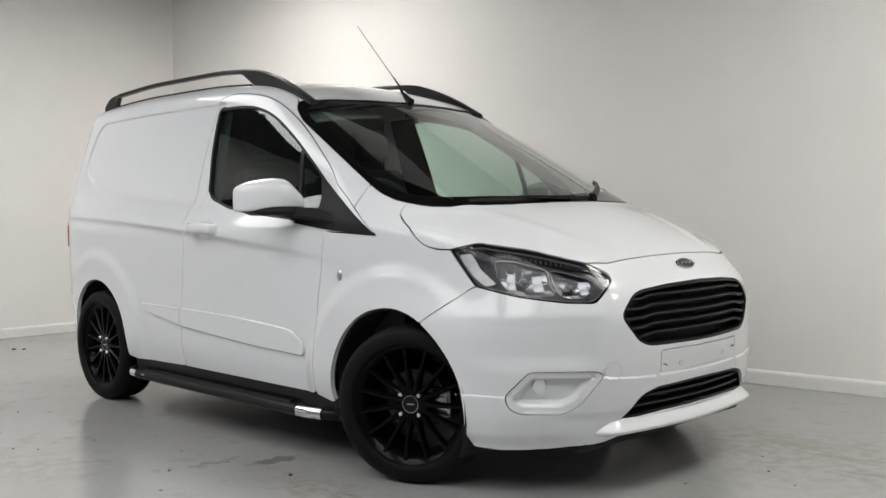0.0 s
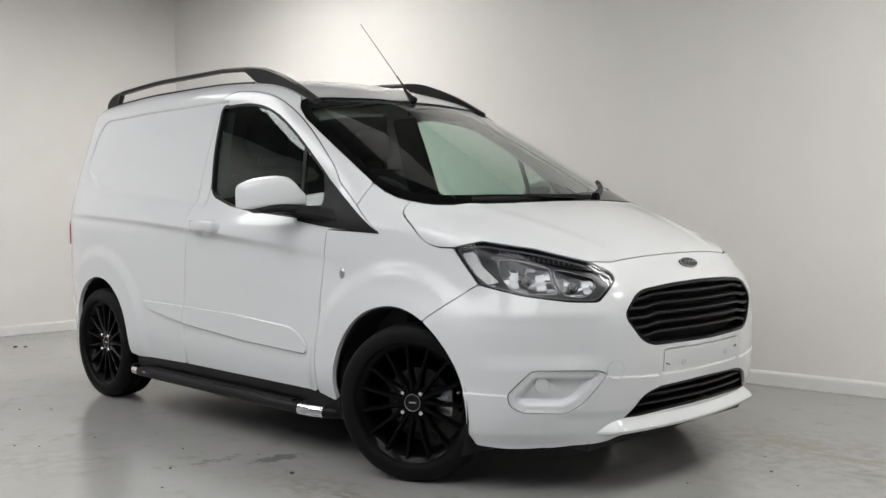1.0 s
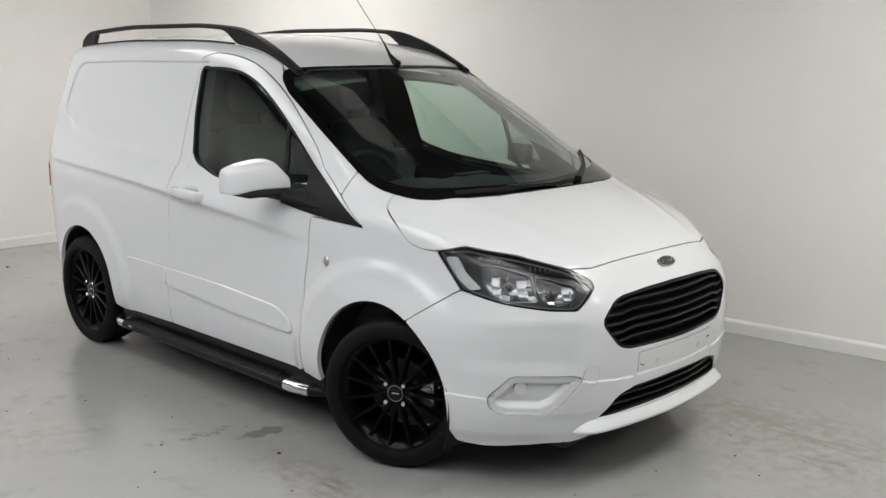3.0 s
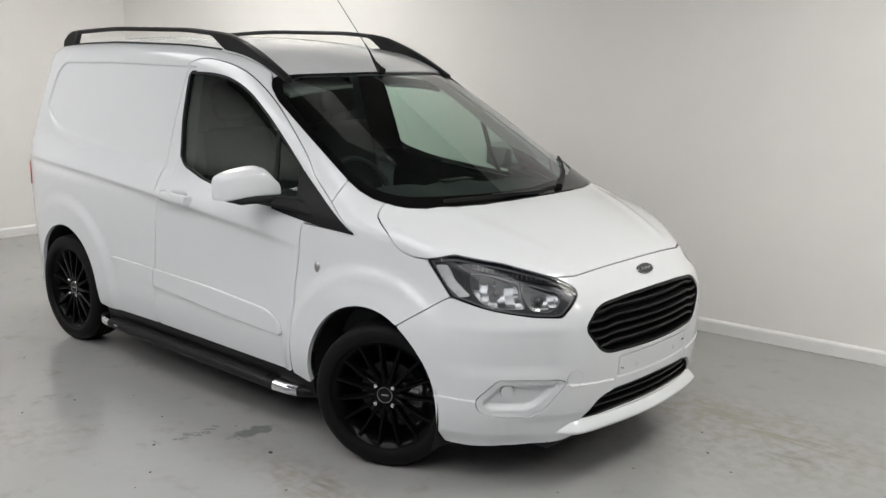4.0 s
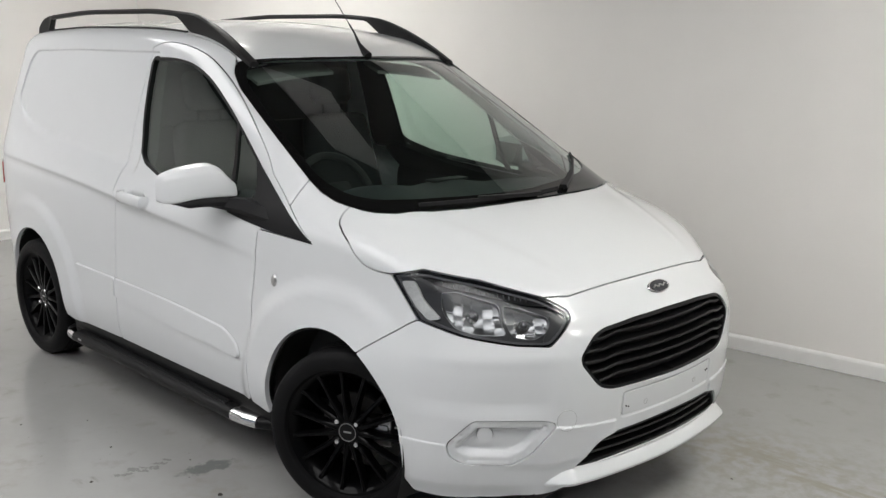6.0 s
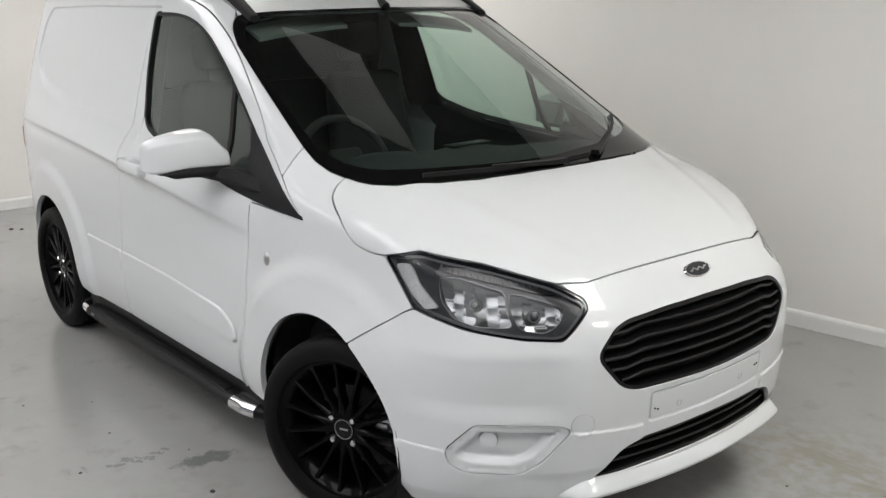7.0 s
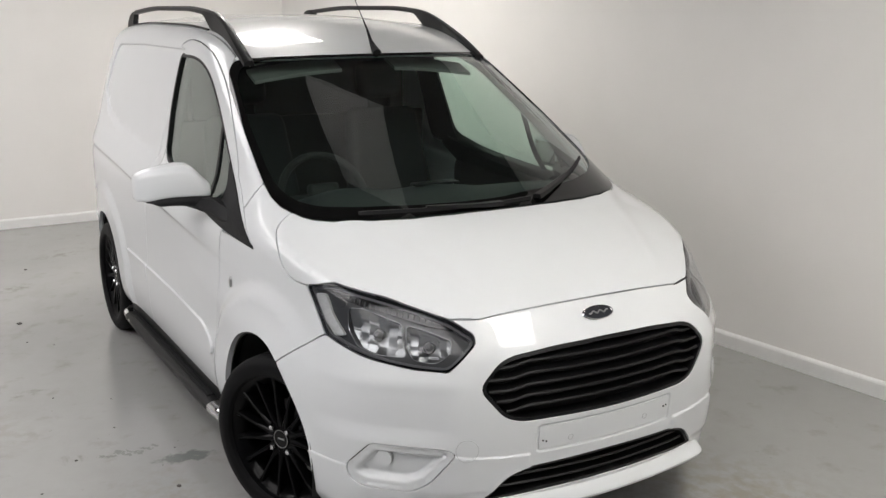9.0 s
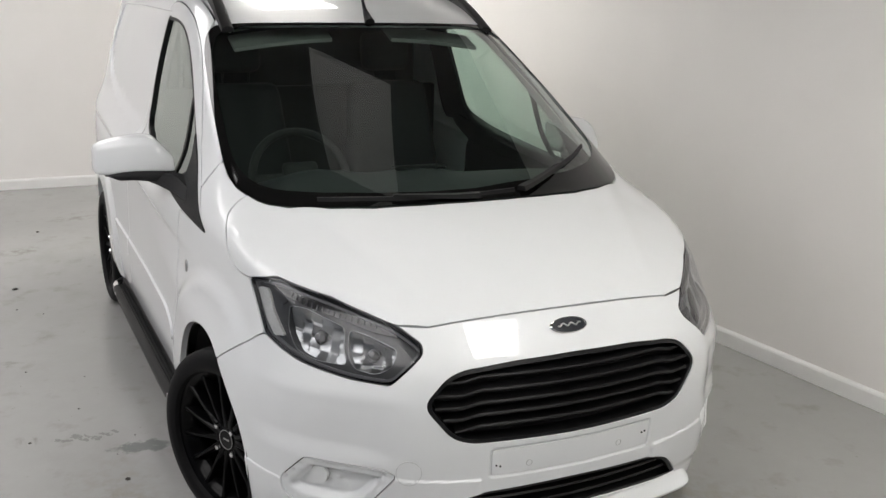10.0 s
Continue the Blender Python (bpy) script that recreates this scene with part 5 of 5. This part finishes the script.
part("mast", sweep_bm([tip + way * s for s in (0, 0.05, 0.051, 0.46)], ring_section(1.0, 8), up=(0, 1, 0), scales=[0.0045, 0.004, 0.0022, 0.0014]), SATIN, aerial)


# door mirrors
def loft_bm(sections):
    k = len(sections[0])
    verts = [v for sec in sections for v in sec]
    faces = [(i * k + j, i * k + (j + 1) % k, (i + 1) * k + (j + 1) % k, (i + 1) * k + j) for i in range(len(sections) - 1) for j in range(k)]
    faces += [tuple(range(k)), tuple(range((len(sections) - 1) * k, len(sections) * k))]
    bm = mesh_bm(verts, faces)
    bmesh.ops.recalc_face_normals(bm, faces=bm.faces[:])
    return bm


# mirror shell: half width along y, and for each station its top, foot, front and rear
MIRROR_S = [0.0, 0.015, 0.05, 0.12, 0.25, 0.45, 0.60, 0.68, 0.75, 0.81, 0.87, 0.93, 0.985, 1.0]
MIRROR_TOP = table(MIRROR_S, [0.034, 0.052, 0.062, 0.072, 0.083, 0.093, 0.097, 0.096, 0.090, 0.077, 0.058, 0.040, 0.025, 0.014], 0.003)
MIRROR_FOOT = table(MIRROR_S, [-0.034, -0.042, -0.046, -0.047, -0.043, -0.036, -0.034, -0.034, -0.034, -0.034, -0.034, -0.034, -0.033, -0.031], 0.004)
MIRROR_FRONT = table(MIRROR_S, [-0.050, -0.022, -0.002, 0.017, 0.040, 0.062, 0.075, 0.080, 0.083, 0.085, 0.086, 0.085, 0.079, 0.066], 0.004)
SHELL = rounded([(0.0, 0.0), (0.86, 0.0), (0.985, 0.07), (1.0, 0.30), (0.965, 0.56), (0.90, 0.80), (0.70, 0.95), (0.30, 1.0), (0.0, 0.96)], [0.02, 0.03, 0.05, 0.1, 0.1, 0.06, 0.08, 0.1, 0.02], 0.04)


def mirror(side):
    def station(s, foot=None, top=None, grow=0.0):
        t, b, fr = float(MIRROR_TOP(s)), float(MIRROR_FOOT(s)), float(MIRROR_FRONT(s)) + grow
        t, b = (t if top is None else top), (b if foot is None else foot)
        rear = min(-0.062 + 0.03 * s, fr - 0.006)
        return [(rear + (fr - rear) * u, -0.136 + 0.272 * s, b + (t - b) * w) for u, w in SHELL]

    # the one on the wall side is folded back against its door
    fold = Matrix.Translation((0.10, 0.0, 0) if side > 0 else (0, 0, 0)) @ pose(0, 0, 0, 0, 0, -82 if side > 0 else 0) @ Matrix.Translation((-0.08, -0.11, 0) if side > 0 else (0, 0, 0))
    line = np.unique(np.concatenate([np.linspace(0, 0.06, 7), np.linspace(0.06, 0.94, 26), np.linspace(0.94, 1, 7)]))
    shell = part("door_mirror", moved(loft_bm([station(s) for s in line]), fold), PAINT, van, "white mirror shell on a black arm")
    # black tray under the shell
    tray = []
    for s in np.linspace(0.13, 1.0, 26):
        rise = float(sstep(0.13, 0.33, s))
        tray.append(station(s, foot=float(MIRROR_FOOT(s)) - 0.003 - 0.020 * rise - 0.022 * s * s, top=float(MIRROR_FOOT(s)) + 0.002 + 0.018 * rise, grow=0.007 * rise - 0.003))
    part("lower_shell", moved(loft_bm(tray), fold), PLASTIC, shell, "black lower half of the mirror")
    arm = sweep_bm([(-0.01, 0.035, -0.054), (0.06, 0.10, -0.058), (0.14, 0.142, -0.062), (0.26, 0.160, -0.080), (0.39, 0.172, -0.108)], [(-0.048, -0.022), (0.044, -0.024), (0.052, -0.008), (0.022, 0.026), (-0.012, 0.028), (-0.050, 0.008)], scales=[0.45, 0.85, 1.05, 0.9, 0.4])
    part("arm", arm, PLASTIC, shell)
    part("mirror_glass", moved(box_bm(-0.069, -0.064, -0.105, 0.10, -0.045, 0.055, 0.0), fold), CHROME, shell, smooth=False)
    m = Matrix.Translation((-0.703, -0.968, 1.110))
    shell.matrix_basis = m if side < 0 else Matrix.Diagonal((1, -1, 1, 1)) @ m
    return shell


mirror(-1)
mirror(1)

# handles, side repeaters, tail lamps, sliding door rail
for side in (-1, 1):
    pl = on_side(np.array([[-1.365, 0.984]]))[0]
    cup = panel("handle_cup", CUP, on_side, PAINT, van, step=0.012, out=0.0006, depth=0.004, side=side, gap=0, seal=False,
                shift=lambda uv: -0.042 * sstep(0.0, -0.026, signed(uv, CUP)))
    y = side * (pl[1])
    path = [(-1.482, y - side * 0.004, 0.980), (-1.470, y + side * 0.026, 0.982), (-1.42, y + side * 0.036, 0.984), (-1.33, y + side * 0.036, 0.982), (-1.272, y + side * 0.026, 0.978), (-1.256, y - side * 0.004, 0.976)]
    part("door_handle", sweep_bm(path, [(0.011 * math.cos(t), 0.026 * math.sin(t)) for t in np.linspace(0, 2 * math.pi, 12, endpoint=False)]), PAINT, cup, "white pull handle")
    if side < 0:
        part("keyhole", moved(lathe_bm([(0.0, -0.004), (0.008, -0.004), (0.009, 0.0), (0.009, 0.01)], 16), Matrix.Translation((-1.462, y - 0.025, 0.982))), STEEL, cup)
    sp_ = on_side(np.array([[-0.366, 0.795]]))[0]
    rep = lathe_bm([(0.0, -0.008), (0.7, -0.006), (1.0, 0.0), (1.0, 0.01)], 24)
    bmesh.ops.scale(rep, vec=(0.016, 1.0, 0.024), verts=rep.verts[:])
    if side > 0:
        moved(rep, pose(0, 0, 0, 0, 0, 180))
    part("side_repeater", moved(rep, Matrix.Translation((sp_[0], side * sp_[1], sp_[2]))), STEEL, van, "small oval side indicator")
    panel("tail_lamp", rounded([(-3.02, 0.86), (-3.01, 0.97), (-3.12, 1.0), (-3.15, 0.84)], 0.02, 0.012), on_side, REDLENS, van, step=0.02, out=0.006, side=side, gap=0, seal=False)

# wipers and scuttle
for pts, arm in (([(0.062, -0.525), (0.112, -0.40), (0.150, -0.26), (0.170, -0.10), (0.172, 0.02), (0.160, 0.13)], [(0.196, -0.02), (0.190, -0.10), (0.168, -0.20), (0.140, -0.30)]),
                 ([(0.160, 0.165), (0.120, 0.24), (0.065, 0.33), (-0.005, 0.43), (-0.07, 0.51), (-0.15, 0.59)], [(0.172, 0.150), (0.132, 0.225), (0.076, 0.318), (0.030, 0.383)])):
    p, q = on_top(np.array(pts)), on_top(np.array(arm))
    wp = part("wiper", sweep_bm([tuple(v + np.array([0, 0, 0.017])) for v in q], [(-0.012, -0.005), (0.012, -0.005), (0.009, 0.006), (-0.009, 0.006)], scales=[1.5, 1.3, 1.0, 0.6]), SATIN, van, "black wiper arm and blade resting on the glass")
    part("blade", sweep_bm([tuple(v + np.array([0, 0, 0.007])) for v in p], [(-0.006, -0.007), (0.006, -0.007), (0.003, 0.006), (-0.003, 0.006)]), PLASTIC, wp)


# ---------------------------------------------------------------- the van: cabin
part("bulkhead", merge(box_bm(-1.74, -1.70, -0.70, 0.70, 0.35, 1.25, 0.01), box_bm(-1.74, -1.70, -0.58, 0.58, 1.25, 1.62, 0.01)), CABIN, van)
part("cabin_floor", box_bm(-1.70, 0.1, -0.78, 0.78, 0.33, 0.37), CABIN, van, smooth=False)
# headliner under the roof
hx, hq = np.meshgrid(np.linspace(-1.70, -0.93, 12), np.linspace(-0.55, 0.55, 13), indexing="ij")
hp = on_top(np.stack([hx.ravel(), hq.ravel()], 1))
hp[:, 2] -= 0.03
part("headliner", mesh_bm([tuple(v) for v in hp], [(i * 13 + j, i * 13 + j + 1, (i + 1) * 13 + j + 1, (i + 1) * 13 + j) for i in range(11) for j in range(12)]), HEADLINER, van)
# sun visors folded up behind the top of the windscreen
for side in (-1, 1):
    vx = np.linspace(-1.03, -0.925, 6)
    vq = np.linspace(0.13, 0.53, 9)
    gx2, gq2 = np.meshgrid(vx, vq, indexing="ij")
    vp = on_top(np.stack([gx2.ravel(), gq2.ravel()], 1))
    vp[:, 2] = 1.098 + (0.17 - vp[:, 0] - 0.15 * (vp[:, 1] / 0.64) ** 2) * 0.40 - 0.005
    vp[:, 2] = np.minimum(vp[:, 2], on_top(vp[:, :2])[:, 2] - 0.035)
    vv = [(x, side * q, z + h) for h in (0.0, -0.014) for x, q, z in vp]
    k = len(vp)
    vf = [(i * 9 + j, i * 9 + j + 1, (i + 1) * 9 + j + 1, (i + 1) * 9 + j) for i in range(5) for j in range(8)]
    vf += [tuple(k + a for a in f[::-1]) for f in vf]
    rim_ = list(range(9)) + [i * 9 + 8 for i in range(1, 6)] + list(range(52, 44, -1)) + [i * 9 for i in range(4, 0, -1)]
    vf += [(a, b, k + b, k + a) for a, b in zip(rim_, rim_[1:] + rim_[:1])]
    vb = mesh_bm(vv, vf)
    bmesh.ops.recalc_face_normals(vb, faces=vb.faces[:])
    part("sun_visor", vb, VISOR, van, "pale grey sun visor folded up")
# pillar trims inside the skin
for side in (-1, 1):
    panel("pillar_trim", rounded([(-0.36, 1.15)] + PILLAR_XZ[1:] + [(-1.0, 1.59), (-1.2, 1.63), (-1.5, 1.655), (-1.565, 1.60)] + WINDOW[3:35], 0.01, 0.02), on_side, HEADLINER, van, step=0.03, out=-0.035, depth=0.004, side=side, gap=0, seal=False)
    panel("door_trim", rounded([(-0.52, 0.40), (-1.60, 0.40), (-1.56, 1.0), (-1.60, 1.10), (-1.50, 1.13), (-1.13, 1.055), (-0.60, 0.995), (-0.25, 0.96), (-0.47, 0.90)], 0.02, 0.02), on_side, CABIN, van, step=0.04, out=-0.05, depth=-0.035, side=side, gap=0, seal=False)
    panel("b_pillar_trim", rounded([(-1.41, 1.10), (-1.49, 1.60), (-1.69, 1.60), (-1.69, 1.10)], 0.01, 0.02), on_side, CABIN, van, step=0.03, out=-0.04, depth=0.004, side=side, gap=0, seal=False)

for side in (-1, 1):
    panel("corner_trim", rounded([(-0.72, 0.985), (-0.66, 1.02), (-0.46, 1.095), (-0.38, 1.06), (-0.17, 0.95), (-0.6, 0.95)], 0.02, 0.02), on_side, CABIN, van, step=0.03, out=-0.03, depth=-0.015, side=side, gap=0, seal=False)

# dashboard with its cowl
sec = [(-0.02, 1.035), (-0.14, 1.065), (-0.30, 1.07), (-0.42, 1.05), (-0.47, 1.0), (-0.46, 0.90), (-0.40, 0.75), (-0.38, 0.50), (-0.05, 0.50)]
ys = np.linspace(-0.70, 0.70, 29)
verts = []
for y in ys:
    hump = 0.045 * math.exp(-((y + 0.37) / 0.17) ** 2) + 0.03 * math.exp(-((y - 0.0) / 0.16) ** 2)
    for i, (x, z) in enumerate(sec):
        verts.append((x - 0.10 * (abs(y) / 0.7) ** 2, y, z + (hump if 1 < i < 5 else 0) - 0.03 * (abs(y) / 0.7) ** 3))
k = len(sec)
faces = [(i * k + j, i * k + (j + 1) % k, (i + 1) * k + (j + 1) % k, (i + 1) * k + j) for i in range(len(ys) - 1) for j in range(k)] + [tuple(range(k)), tuple(range((len(ys) - 1) * k, len(ys) * k))]
bm = mesh_bm(verts, faces)
bmesh.ops.recalc_face_normals(bm, faces=bm.faces[:])
dash = part("dashboard", bm, DASH, van, "dark plastic dashboard")
part("air_vent", box_bm(-0.36, -0.30, -0.10, 0.10, 1.095, 1.105, 0.004), SATIN, dash)

# steering wheel
sw = part("steering_wheel", sweep_bm([(0.185 * math.cos(t), 0.185 * math.sin(t), 0) for t in np.linspace(0, 2 * math.pi, 49)], ring_section(0.016, 10), up=(0, 0, 1), cap=False), CABIN, van, "dark leather steering wheel")
part("boss", merge(box_bm(-0.07, 0.07, -0.06, 0.06, -0.03, 0.012, 0.02, 3), box_bm(-0.18, 0.18, -0.018, 0.018, -0.018, 0.0, 0.008), box_bm(-0.02, 0.02, -0.18, 0.0, -0.018, 0.0, 0.008)), CABIN, sw)
sw.matrix_basis = Matrix.Translation((-0.60, -0.37, 1.03)) @ Matrix(((0, -0.45, -0.89, 0), (1, 0, 0, 0), (0, 0.89, -0.45, 0), (0, 0, 0, 1)))
part("column", sweep_bm([(-0.60, -0.37, 1.02), (-0.40, -0.37, 0.93)], ring_section(0.04, 12)), CABIN, van)


def seat(y, w):
    st = part("seat", box_bm(-1.48, -0.98, y - w, y + w, 0.55, 0.72, 0.05, 3), FABRIC, van, "dark fabric front seat")
    bk = box_bm(-0.06, 0.06, -w, w, 0.0, 0.62, 0.05, 3)
    for v in bk.verts:
        v.co.y *= 1 - 0.25 * max(0, v.co.z - 0.25) / 0.37
    part("backrest", moved(bk, pose(-1.42, y, 0.68, 0, -14, 0)), FABRIC, st)
    hd = box_bm(-0.05, 0.05, -0.12, 0.12, 0.0, 0.19, 0.045, 3)
    part("headrest", moved(hd, pose(-1.575, y, 1.33, 0, -10, 0)), FABRIC, st)
    part("headrest_post", merge(sweep_bm([(-1.57, y - 0.06, 1.26), (-1.58, y - 0.06, 1.36)], ring_section(0.006, 8), up=(1, 0, 0)), sweep_bm([(-1.57, y + 0.06, 1.26), (-1.58, y + 0.06, 1.36)], ring_section(0.006, 8), up=(1, 0, 0))), SATIN, st)


seat(-0.37, 0.25)
seat(0.37, 0.25)
